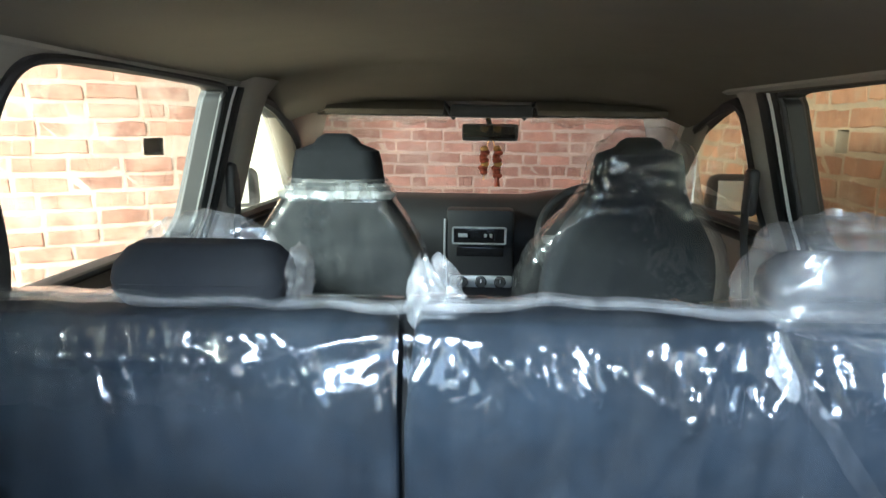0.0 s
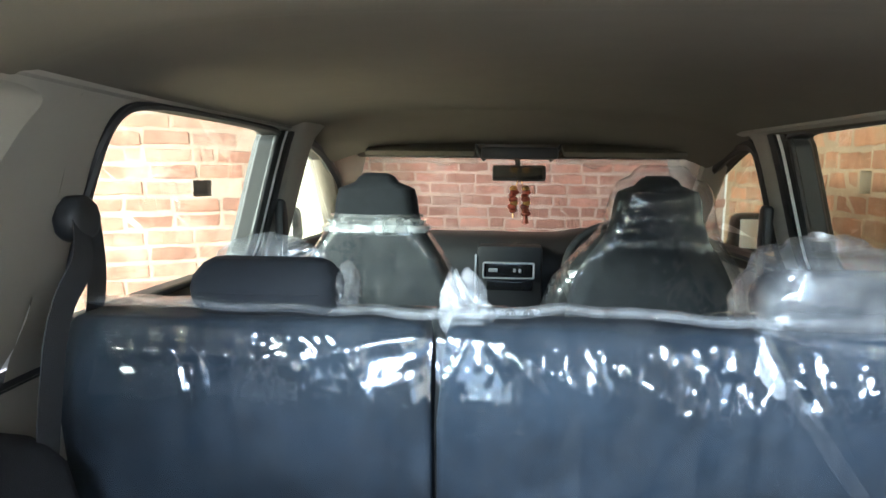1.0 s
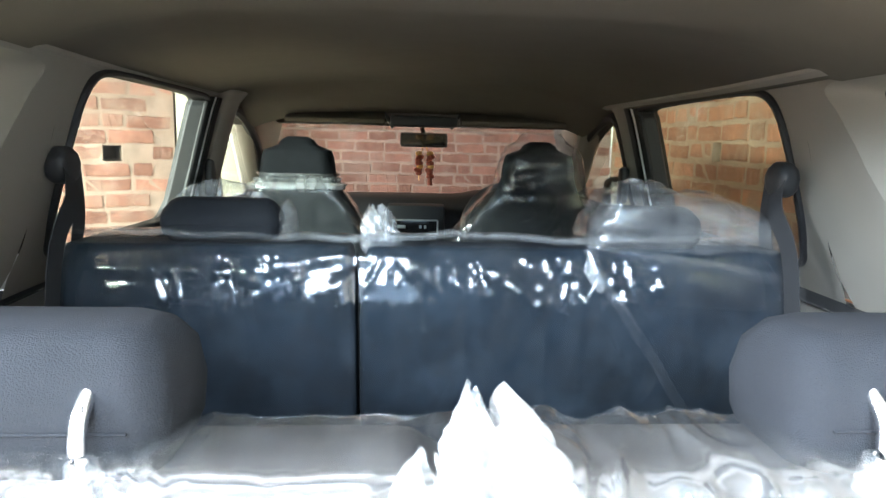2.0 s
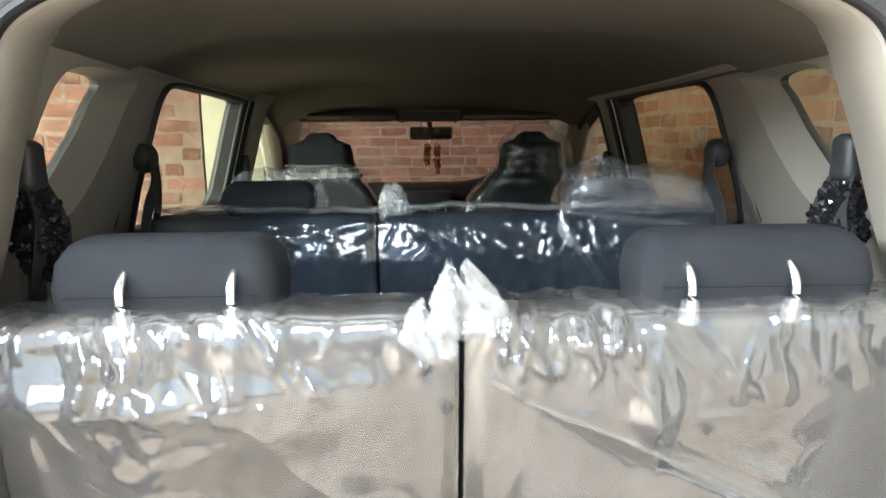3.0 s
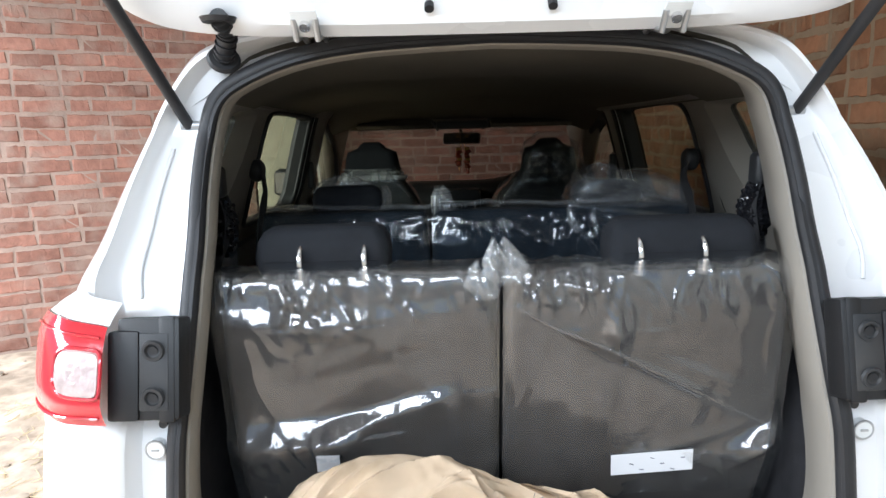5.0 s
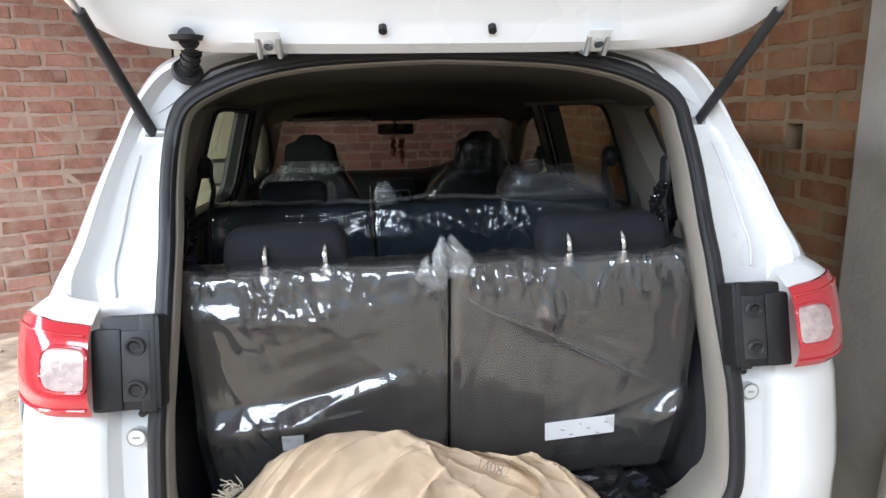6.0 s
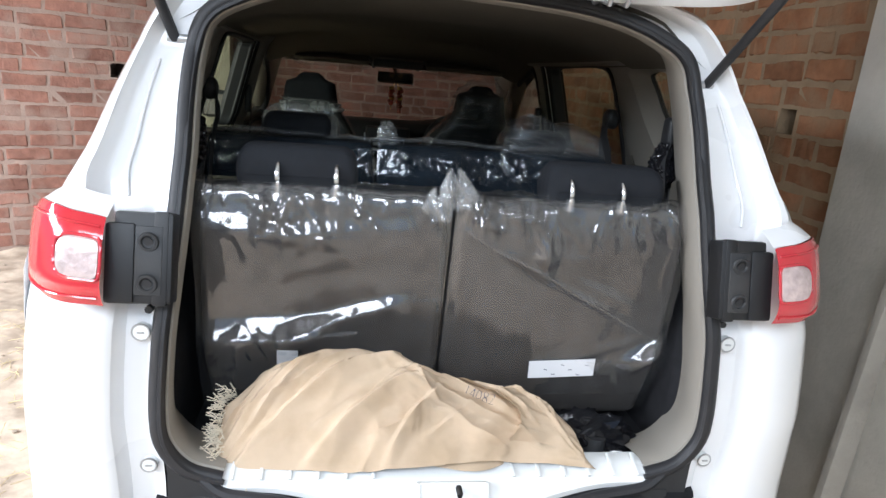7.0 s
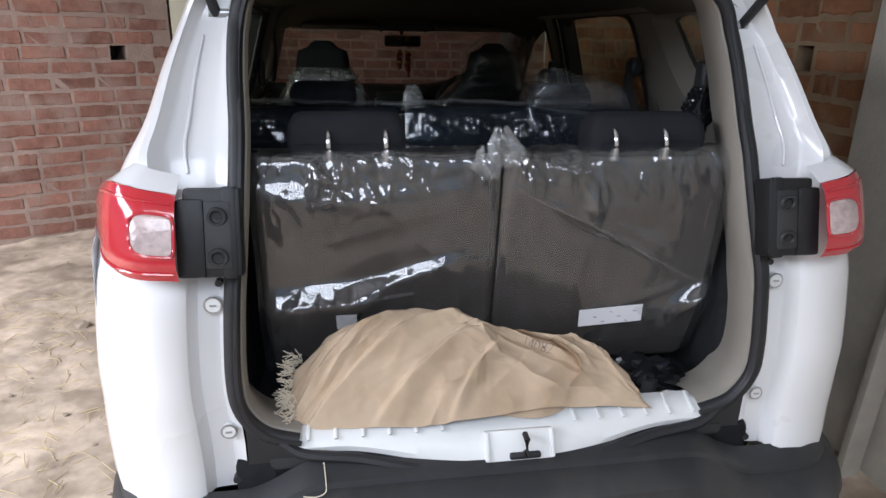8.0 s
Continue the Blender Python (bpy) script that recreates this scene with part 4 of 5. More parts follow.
def pleat_set(seed, x0, x1, count, top, reach, spread=0.05, fine=0.6):
    """Sharp pleats running down from the top edge, in loose bunches: (x, z, dx, dz, width, height)."""
    rng = random.Random(seed)
    bunch = [x0 + (x1 - x0) * (i + rng.random()) / 7 for i in range(7)]
    out = []
    for i in range(count):
        x = rng.gauss(rng.choice(bunch), spread)
        w = fine * rng.choice((0.008, 0.011, 0.014, 0.018, 0.026))
        dz = rng.uniform(0.35, 1.0) * reach
        out.append((x, top + rng.uniform(-0.03, 0.006), rng.uniform(-0.5, 0.9) * dz, dz, w * rng.uniform(1.0, 1.8), w * rng.uniform(0.35, 0.6)))
    for i in range(count):
        w = rng.uniform(0.004, 0.008)
        dz = rng.uniform(0.2, 0.5) * reach
        out.append((rng.gauss(rng.choice(bunch[:3]), 0.6 * spread), top + rng.uniform(-0.02, 0.004), rng.uniform(-0.3, 0.5) * dz, dz, 1.4 * w, w * rng.uniform(0.35, 0.6)))
    return out


def ribbon(points, w, lift=0.0):
    """A flat strip of doubled film along a line, facing the boot."""
    line = spline(points, 8)
    def place(u, k):
        d = (line[min(k + 1, len(line) - 1)] - line[max(k - 1, 0)]).normalized()
        side = d.cross(Vector((0, -1, 0))).normalized()
        return line[k] + side * w * (u - 0.5) * (1 + 0.25 * noise.noise((k * 0.3, u, 2.0))) + Vector((0, lift * (1 - (2 * u - 1) ** 2) + 0.002 * noise.noise((k * 0.7, u * 3, 5.0)), 0))
    return grid(place, span(0, 1, 7), range(len(line)))


def crumple(c, size, amount, scale, seed, bm=None, sub=4):
    bm = bm or bmesh.new()
    got = bmesh.ops.create_icosphere(bm, subdivisions=sub, radius=1.0)
    off = Vector((seed, seed * 2.3, seed * 0.7))
    for v in got["verts"]:
        d = v.co.normalized()
        k = 1 + amount * (1 - 2.4 * abs(noise.noise(d * scale + off))) + 0.5 * amount * (1 - 2.4 * abs(noise.noise(d * scale * 2.4 + off)))
        v.co = Vector(c) + Vector((d.x * size[0], d.y * size[1], d.z * size[2])) * k
    return bm


def knot(c, size, seed):
    """A twisted tuft of film: a narrow neck opening into two crumpled wings."""
    def place(u, v):
        a = 2 * math.pi * u
        h = v
        r = 0.16 + 0.84 * math.sin(math.pi * min(1.0, 0.12 + 0.80 * h)) * (1 - 0.55 * h)
        pleat = 1 + 0.32 * math.sin(7 * a + 5 * h + seed) * h + 0.2 * noise.noise((math.cos(a) * 2 + seed, math.sin(a) * 2, h * 3))
        return (c[0] + size[0] * r * pleat * math.cos(a) + 0.012 * math.sin(3 * h + seed), c[1] + size[1] * r * pleat * math.sin(a), c[2] + size[2] * h * (1 + 0.18 * math.sin(3 * a + seed)))
    return grid(place, span(0, 1, 57), span(0, 1, 15))


def headrest(parent, x0, x1, y0, y1, z0, z1, rods, rod_y, rod_z, sleeves=True):
    pad = part("headrest", cushion([(z0, x0 + 0.004, x1 - 0.004, y0, y1), (z0 + 0.5 * (z1 - z0), x0, x1, y0 - 0.006, y1 + 0.004), (z1, x0 + 0.006, x1 - 0.006, y0 + 0.006, y1 - 0.008)], 0.024), SEAT, parent, "dark grey cloth headrest pad")
    part("stitching", tube([(x, y0 - 0.0062, z0 + 0.45 * (z1 - z0)) for x in span(x0 + 0.02, x1 - 0.02, 12)], 0.0012, 5), SEAT, pad)
    for x in rods:
        rod = part("rod", tube(spline([(x, rod_y + 0.004, rod_z - 0.01), (x, rod_y, rod_z + 0.02), (x, rod_y + 0.006, rod_z + 0.040), (x, y0 + 0.012, rod_z + 0.056)], 5), 0.0055, 12), CHROME, pad, "chrome headrest rod")
        if sleeves:
            part("rod_sleeve", cylinder((x, rod_y + 0.006, rod_z - 0.012), (x, rod_y + 0.003, rod_z + 0.012), 0.012, 0.0095, n=14), FILMW, rod, "milky film gathered round the rod")
    return pad


# third row: two halves
FOLDS_L = ((-0.53, 0.858, -0.27, 0.882, 0.044, 0.033, 0.07), (-0.34, 0.880, -0.08, 0.962, 0.024, 0.018, 0.05), (-0.54, 1.112, -0.30, 1.104, 0.052, 0.018, 0.09), (-0.36, 1.106, -0.06, 1.124, 0.030, 0.011, 0.06), (-0.42, 1.0, -0.05, 1.10, 0.02, 0.002), (-0.5, 1.12, -0.3, 1.10, 0.02, 0.008))
FOLDS_R = ((0.42, 0.815, 0.545, 0.862, 0.030, 0.020, 0.06), (0.18, 1.085, 0.24, 1.08, 0.05, 0.016, 0.05), (0.05, 1.13, 0.52, 1.125, 0.03, 0.008, 0.07), (0.03, 1.125, 0.52, 0.870, 0.010, 0.004), (0.22, 1.05, 0.50, 0.93, 0.012, 0.003), (0.50, 0.88, 0.30, 0.82, 0.014, 0.005), (0.20, 1.13, 0.21, 1.05, 0.012, 0.010), (0.53, 0.88, 0.46, 0.80, 0.014, 0.014))
for name, x0, x1, sign, folds, seed in (("near", -0.515, -0.003, -1, FOLDS_L, 1), ("far", 0.003, 0.532, 1, FOLDS_R, 2)):
    seat = thing("rear_seat", "upright dark third-row seat wrapped in clear polythene, brown-black carpet back", "car seat", ((x0 + x1) / 2, 0.5, 0.6), "third-row seats")
    bx, by, bz = seat.location

    def at(bm):
        bmesh.ops.translate(bm, vec=(-bx, -by, -bz), verts=bm.verts)
        return bm

    rows = [(0.655, x0 + 0.02, x1 - 0.02, 0.322, 0.46), (0.80, x0, x1, 0.300, 0.45), (1.0, x0, x1, 0.272, 0.42), (1.12, x0 + 0.004, x1 - 0.004, 0.260, 0.39), (1.182, x0 + 0.03, x1 - 0.03, 0.270, 0.37)]
    part("backrest", at(cushion(rows, 0.018)), BACK3, seat, "brown-black carpeted seat back")
    part("seat_cushion", at(cushion([(0.60, x0 + 0.02, x1 - 0.02, 0.46, 0.86), (0.76, x0 + 0.01, x1 - 0.01, 0.44, 0.88)], 0.05)), SEAT, seat, "dark cloth seat cushion")
    path = [(0.335, 0.665), (0.312, 0.72), (0.290, 0.80), (0.262, 1.0), (0.246, 1.12), (0.243, 1.165), (0.254, 1.192), (0.286, 1.200), (0.34, 1.196), (0.375, 1.17)]
    part("seat_cover", at(sheet(x0 - (0.008 if seed == 1 else 0.0), x1 + (0.008 if seed == 2 else 0.0), path, 330, 160, folds, 0.0014, 7, seed, 0.0028 if seed == 1 else 0.0042, pleat_set(seed, x0, x1, 34 if seed == 1 else 48, 1.192, 0.10), 0.008)), FILM3, seat, "creased clear polythene seat cover")
    c = -0.3025 if sign < 0 else 0.311
    hr = headrest(seat, *( -0.445, -0.200) if sign < 0 else (0.205, 0.475), 0.278, 0.385, 1.168, 1.272, (c - 0.058, c + 0.058), 0.262, 1.188)
    for o in (hr, *hr.children_recursive):
        if o.parent == seat:
            o.location -= Vector((bx, by, bz))
    if sign > 0:
        lab = part("paper_label", at(box((0.294, 0.2870, 0.794), (0.160, 0.0015, 0.046), turn=Matrix.Rotation(radians(-3), 4, "Y") @ Matrix.Rotation(radians(8), 4, "X"))), PAPER, seat, "white printed paper label")
        for i in range(7):
            part("print_bar", at(box((0.234 + 0.02 * i, 0.2852, 0.802 - 0.012 * (i % 3) + 0.002), (0.008, 0.0012, 0.0014), turn=Matrix.Rotation(radians(-3 + 20 * (i % 2)), 4, "Y"))), INK, lab)
        part("film_edge", at(ribbon([(0.03, 0.2365, 1.125), (0.10, 0.2385, 1.085), (0.20, 0.242, 1.040), (0.33, 0.2495, 0.970), (0.45, 0.258, 0.905), (0.52, 0.263, 0.870)], 0.007, -0.003)), FILM1, seat, "doubled edge of the film running slantwise")
        part("tuft", at(knot((0.002, 0.262, 1.165), (0.046, 0.028, 0.074), 1.0)), FILMW, seat, "milky twisted tuft of film")
    else:
        part("paper_label", at(box((-0.335, 0.2850, 0.812), (0.045, 0.0015, 0.035), turn=Matrix.Rotation(radians(8), 4, "X"))), PAPER, seat, "white paper label")
        part("tuft", at(knot((-0.030, 0.256, 1.140), (0.034, 0.022, 0.060), 2.4)), FILMW, seat, "milky twisted tuft of film")

# second row: a narrow and a wide part
for x0, x1, seed in ((-0.655, -0.136, 3), (-0.130, 0.665, 4)):
    seat = thing("middle_seat", "blue-black second-row seat back under clear polythene" if seed == 3 else "wide blue-black second-row seat back under clear polythene", "car seat", ((x0 + x1) / 2, 1.2, 0.6), "second-row seats")
    bx, by, bz = seat.location

    def at(bm):
        bmesh.ops.translate(bm, vec=(-bx, -by, -bz), verts=bm.verts)
        return bm

    rows = [(0.56, x0 + 0.01, x1 - 0.01, 1.065, 1.22), (0.90, x0, x1, 1.022, 1.18), (1.08, x0, x1, 1.000, 1.15), (1.15, x0 + 0.006, x1 - 0.006, 1.002, 1.13), (1.205, x0 + 0.012, x1 - 0.012, 1.022, 1.115)]
    part("backrest", at(cushion(rows, 0.012)), BACK2, seat, "blue-black carpeted seat back")
    part("seat_cushion", at(cushion([(0.52, x0 + 0.01, x1 - 0.01, 1.20, 1.66), (0.70, x0, x1, 1.18, 1.68)], 0.05)), SEAT, seat, "dark cloth seat cushion")
    path = [(1.075, 0.58), (1.045, 0.72), (1.010, 0.90), (0.984, 1.05), (0.979, 1.10), (0.985, 1.135), (0.996, 1.17), (1.006, 1.198), (1.030, 1.219), (1.07, 1.222), (1.12, 1.205), (1.14, 1.16)]
    folds = ((-0.62, 1.17, -0.30, 1.165, 0.010, 0.006), (-0.30, 1.165, -0.14, 1.20, 0.010, 0.005), (-0.16, 1.15, -0.13, 0.95, 0.02, 0.008)) if seed == 3 else ((-0.05, 1.19, 0.10, 1.12, 0.02, 0.010), (0.08, 1.18, 0.22, 1.09, 0.02, 0.012), (0.3, 1.19, 0.26, 1.10, 0.014, 0.014), (0.0, 1.0, 0.2, 0.8, 0.05, 0.006))
    part("seat_cover", at(sheet(x0 - (0.006 if seed == 3 else 0.0), x1 + (0.006 if seed == 4 else 0.0), path, 300 if seed == 3 else 420, 140, folds, 0.003 if seed == 4 else 0.0015, 7, seed, 0.003 if seed == 4 else 0.0012, pleat_set(seed, x0 + 0.1, x1 - 0.28 if seed == 4 else x1, 9 if seed == 3 else 46, 1.198, 0.085), 0.004)), FILM2, seat, "creased clear polythene seat cover")
    if seed == 3:
        hr = headrest(seat, -0.488, -0.278, 1.052, 1.140, 1.200, 1.282, (-0.43, -0.33), 1.075, 1.19, False)
        part("tuft", at(knot((-0.105, 1.06, 1.185), (0.045, 0.028, 0.080), 0.4)), FILMW, seat, "milky twisted tuft of film")
        part("tent_film", at(crumple((-0.405, 1.165, 1.248), (0.088, 0.020, 0.056), 0.12, 2.4, 3)), FILMW, seat, "loose milky film behind the headrest")
        part("film_sleeve", at(crumple((-0.268, 1.100, 1.238), (0.015, 0.030, 0.034), 0.2, 2.6, 6)), FILMT, seat, "film sleeve at the headrest's end")
    else:
        hr = headrest(seat, 0.300, 0.505, 1.052, 1.140, 1.195, 1.280, (0.35, 0.45), 1.075, 1.19, False)
        tent = cushion([(1.19, 0.282, 0.655, 1.030, 1.17), (1.24, 0.295, 0.645, 1.028, 1.17), (1.285, 0.315, 0.57, 1.035, 1.16), (1.325, 0.335, 0.43, 1.060, 1.13)], 0.03)
        bmesh.ops.subdivide_edges(tent, edges=tent.edges[:], cuts=4, use_grid_fill=True)
        wrinkled(wrinkled(tent, 0.009, 12, seed=2), 0.0025, 27, seed=4)
        part("headrest_cover", at(tent), FILMT, seat, "clear polythene over the headrest")
        part("film_edge", at(ribbon([(0.272, 1.000, 1.212), (0.300, 0.976, 1.15), (0.37, 0.970, 1.05), (0.46, 0.992, 0.92), (0.53, 1.015, 0.80), (0.60, 1.04, 0.68)], 0.020, -0.003)), FILM1, seat, "milky edge of the film")
        part("film_edge", at(ribbon([(0.27, 1.000, 1.214), (0.36, 0.990, 1.200), (0.48, 0.992, 1.185), (0.62, 0.996, 1.160)], 0.022, -0.004)), FILM1, seat, "milky edge of the film")
        part("tuft", at(knot((0.283, 0.992, 1.135), (0.013, 0.010, 0.062), 1.7)), FILMW, seat, "milky pleat of film")
    hr.location -= Vector((bx, by, bz))
    rim_bm = tube([(x, 1.045 + 0.010 * math.sin(17 * x), 1.2215 + 0.004 * math.sin(11 * x + 1) + 0.005 * noise.noise((x * 16, 1.0, seed))) for x in span(x0 + 0.02, (x1 if seed == 3 else 0.30) + 0.006, 60)], 0.015, 8, flat=0.5)
    part("film_rim", at(rim_bm), FILMT, seat, "gathered milky rim of the film")

# front seats
def bucket(c, grow=0.0):
    prof = [(0.58, 0.225, 2.13, 2.27), (0.80, 0.238, 2.06, 2.21), (1.00, 0.232, 2.005, 2.155), (1.09, 0.215, 1.985, 2.13), (1.16, 0.180, 1.978, 2.115), (1.22, 0.140, 1.975, 2.10), (1.27, 0.122, 1.975, 2.092), (1.32, 0.116, 1.976, 2.088), (1.355, 0.106, 1.979, 2.084), (1.38, 0.090, 1.985, 2.078), (1.396, 0.066, 1.995, 2.066)]
    keys = [k[0] for k in prof]
    rows = []
    for z in span(0.58, 1.396, 36):
        i = min(max(k for k in range(len(prof)) if keys[k] <= z + 1e-6), len(prof) - 2)
        u = (z - keys[i]) / (keys[i + 1] - keys[i])
        p = [prof[min(max(i + k, 0), len(prof) - 1)] for k in (-1, 0, 1, 2)]
        w, a, b = [0.5 * (2 * p[1][j] + (p[2][j] - p[0][j]) * u + (2 * p[0][j] - 5 * p[1][j] + 4 * p[2][j] - p[3][j]) * u * u + (3 * p[1][j] - p[0][j] - 3 * p[2][j] + p[3][j]) * u ** 3) for j in (1, 2, 3)]
        rows.append((z, c - w - grow, c + w + grow, a - grow, b + grow))
    return rows


for c, right in ((-0.397, False), (0.389, True)):
    seat = thing("front_seat", "dark grey driver's bucket seat under a loose clear film" if right else "dark grey bucket seat with clear film up to its shoulders", "car seat", (c, 2.2, 0.55), "front seats")

    def at(bm):
        bmesh.ops.translate(bm, vec=(-c, -2.2, -0.55), verts=bm.verts)
        return bm

    part("backrest", at(cushion(bucket(c), 0.045)), SEAT, seat, "dark grey cloth bucket backrest with fixed headrest")
    part("seat_cushion", at(cushion([(0.50, c - 0.24, c + 0.24, 2.20, 2.62), (0.68, c - 0.25, c + 0.25, 2.18, 2.66)], 0.05)), SEAT, seat, "dark cloth seat cushion")
    rows = bucket(c, 0.012)
    if not right:
        rows = [r for r in rows if r[0] < 1.25] + [(1.278, c - 0.132, c + 0.132, 1.963, 2.10)]
    else:
        rows = [(z, x0 - 0.06 * smooth01((1.34 - z) / 0.35), x1 + 0.015, y0 - 0.01, y1) for z, x0, x1, y0, y1 in rows]
        rows[-1] = (1.425, *rows[-1][1:])
    cover = cushion(rows, 0.05)
    bmesh.ops.subdivide_edges(cover, edges=cover.edges[:], cuts=2, use_grid_fill=True)
    part("seat_cover", at(streaked(cover, 0.004 if right else 0.003, 30, 6, seed=c)), FILM1 if right else FILML, seat, "loose creased clear film")
    if not right:
        band = cushion([(1.212, c - 0.160, c + 0.160, 1.955, 2.118), (1.24, c - 0.146, c + 0.146, 1.956, 2.112), (1.282, c - 0.136, c + 0.136, 1.958, 2.104)], 0.05)
        bmesh.ops.subdivide_edges(band, edges=band.edges[:], cuts=3, use_grid_fill=True)
        part("film_band", at(streaked(band, 0.003, 8, 30, seed=3)), FILMB, seat, "milky band of doubled film round the shoulders")
        part("film_rim", at(tube([(c + 0.13 * math.cos(a), 2.03 + 0.075 * math.sin(a), 1.276) for a in span(0, 2 * math.pi, 31)[:-1]], 0.005, 6, closed=True)), FILMW, seat, "cut edge of the film")

# ---- dashboard ----
DASH = [(2.70, 0.62), (2.68, 0.80), (2.655, 0.95), (2.66, 1.05), (2.70, 1.12), (2.78, 1.150), (2.95, 1.140), (3.22, 1.06)]
dash_line = spline([(0, y, z) for y, z in DASH], 5)
dash = part("dashboard", grid(lambda x, k: (x, dash_line[k].y + 0.05 * (x / 0.7) ** 2 * (dash_line[k].y < 2.8), dash_line[k].z + (0.022 * math.exp(-((x - 0.39) / 0.16) ** 4) if 1.08 < dash_line[k].z else 0)), span(-0.70, 0.70, 49), range(len(dash_line))), DARK, car, "black plastic dashboard with centre console")
part("header_trim", box((0.02, 2.535, 1.492), (1.16, 0.05, 0.094), 0.012), LINER, car, "dark windscreen header trim")
console = box((0.0, 2.665, 0.90), (0.245, 0.10, 0.44), 0.015)
part("console", console, DARK, dash, "black centre console")
part("console_trim", box((-0.128, 2.622, 1.00), (0.008, 0.02, 0.17), 0.003), SILVER, dash, "silver console trim")
radio = part("radio", box((-0.004, 2.612, 1.028), (0.188, 0.022, 0.062), 0.006), SCREEN, dash, "car radio with silver rim")
part("radio_rim", tube([(x, 2.600, z) for x, z in [(p[0], p[1]) for p in rounded(-0.098, 0.090, 1.000, 1.058, 0.006)]], 0.0035, 6, closed=True, up=(0, 1, 0)), SILVER, radio, "silver rim")
for x, w in ((-0.062, 0.034), (0.018, 0.010), (0.038, 0.010)):
    part("radio_button", box((x, 2.599, 1.03), (w, 0.006, 0.014), 0.003), SILVER, radio)
part("storage_slot", box((0.0, 2.614, 0.968), (0.17, 0.006, 0.034), 0.003), SCREEN, dash, "dark open slot")
strip = part("control_strip", box((0.005, 2.608, 0.860), (0.225, 0.02, 0.044), 0.008), SILVER, dash, "silver heater control strip")
for x in (-0.063, 0.005, 0.074):
    dial = part("dial", cylinder((x, 2.602, 0.860), (x, 2.578, 0.860), 0.019, 0.016, n=24), BLACK, strip, "black heater dial")
    part("dial_ring", tube([(x + 0.0195 * math.cos(a), 2.596, 0.860 + 0.0195 * math.sin(a)) for a in span(0, 2 * math.pi, 25)[:-1]], 0.003, 6, closed=True, up=(0, 1, 0)), CHROME, dial)
    part("dial_mark", box((x, 2.577, 0.868), (0.003, 0.003, 0.012)), PAPER, dial)
wheel_c, tilt = Vector((0.372, 2.43, 1.050)), Matrix.Rotation(radians(65), 4, "X")
rim = [wheel_c + tilt @ Vector((0.185 * math.cos(a), 0.185 * math.sin(a), 0)) for a in span(0, 2 * math.pi, 41)[:-1]]
steer = part("steering_wheel", tube(rim, 0.015, 10, closed=True, up=tilt @ Vector((0, 0, 1))), BUMPER, dash, "black steering wheel")
part("wheel_hub", crumple(wheel_c + Vector((0, 0.02, 0)), (0.07, 0.03, 0.06), 0.0, 1, 1, sub=3), BLACK, steer)
for a in (0, 180, 270):
    part("spoke", tube([wheel_c + Vector((0, 0.012, 0)), wheel_c + tilt @ Vector((0.18 * math.cos(radians(a)), 0.18 * math.sin(radians(a)), 0))], 0.013, 8), SILVER, steer)

# mirror, visors, lamp console on the header
mirror = part("rear_view_mirror", box((0.028, 2.665, 1.392), (0.200, 0.028, 0.060), 0.012), BLACK, car, "black rear-view mirror")
part("mirror_glass", box((0.028, 2.648, 1.392), (0.176, 0.002, 0.042), 0.0, turn=Matrix.Rotation(radians(-14), 4, "Z") @ Matrix.Rotation(radians(9), 4, "X")), SCREEN, mirror, "mirror glass")
part("mirror_stem", tube([(0.028, 2.67, 1.41), (0.02, 2.66, 1.44), (0.015, 2.62, 1.465)], 0.010, 8), BLACK, mirror)
part("header_lamp", box((0.02, 2.47, 1.462), (0.26, 0.14, 0.040), 0.012), BLACK, car, "dark map-lamp console")
for sign, a, b in ((-1, -0.50, -0.13), (1, 0.16, 0.56)):
    vis = part("sun_visor", box(((a + b) / 2, 2.425, 1.478), (b - a, 0.020, 0.14), 0.009, turn=Matrix.Rotation(radians(-72), 4, "X")), LINER, car, "beige sun visor folded up, in clear film")
    bag = grid(lambda u, v: (a - 0.01 + (b - a + 0.02) * u, 2.485 + 0.012 * noise.noise((9 * u, 3 * v, sign)) + 0.006 * math.sin(25 * u + 6 * v), 1.475 - v * (0.052 + 0.018 * noise.noise((5 * u, 0.0, 3.0 + sign)))), span(0, 1, 40), span(0, 1, 12))
    part("visor_cover", bag, FILMW, vis, "thin film bag hanging from the visor")
    e = b if sign < 0 else a
    part("visor_clip", tube([(e - sign * -0.10, 2.45, 1.492), (e, 2.45, 1.488), (e - sign * 0.012, 2.47, 1.470), (e - sign * 0.03, 2.50, 1.44)], 0.008, 8), BLACK, vis, "black visor arm")

# hanging charm
charm = thing("hanging_charm", "dark red beaded charm hanging from the mirror", "charm", (0.03, 2.64, 1.365))
for dx, n, mat in ((-0.022, 7, BEAD), (0.024, 8, BEAD)):
    part("cord", tube([(dx * 0.3, 0, 0), (dx, 0, -0.05), (dx, 0, -0.14)], 0.0015, 5), GOLD, charm)
    for i in range(n):
        part("bead", crumple((dx + 0.004 * math.sin(i * 2.1), 0.003 * math.cos(i), -0.03 - 0.0135 * i), (0.014 + 0.003 * (i % 2), 0.012, 0.0105), 0.08, 3, i, sub=2), mat if i % 4 else GOLD, charm)
part("tassel", cylinder((0.024, 0, -0.13), (0.026, 0, -0.162), 0.008, 0.012, n=10), BEAD, charm)

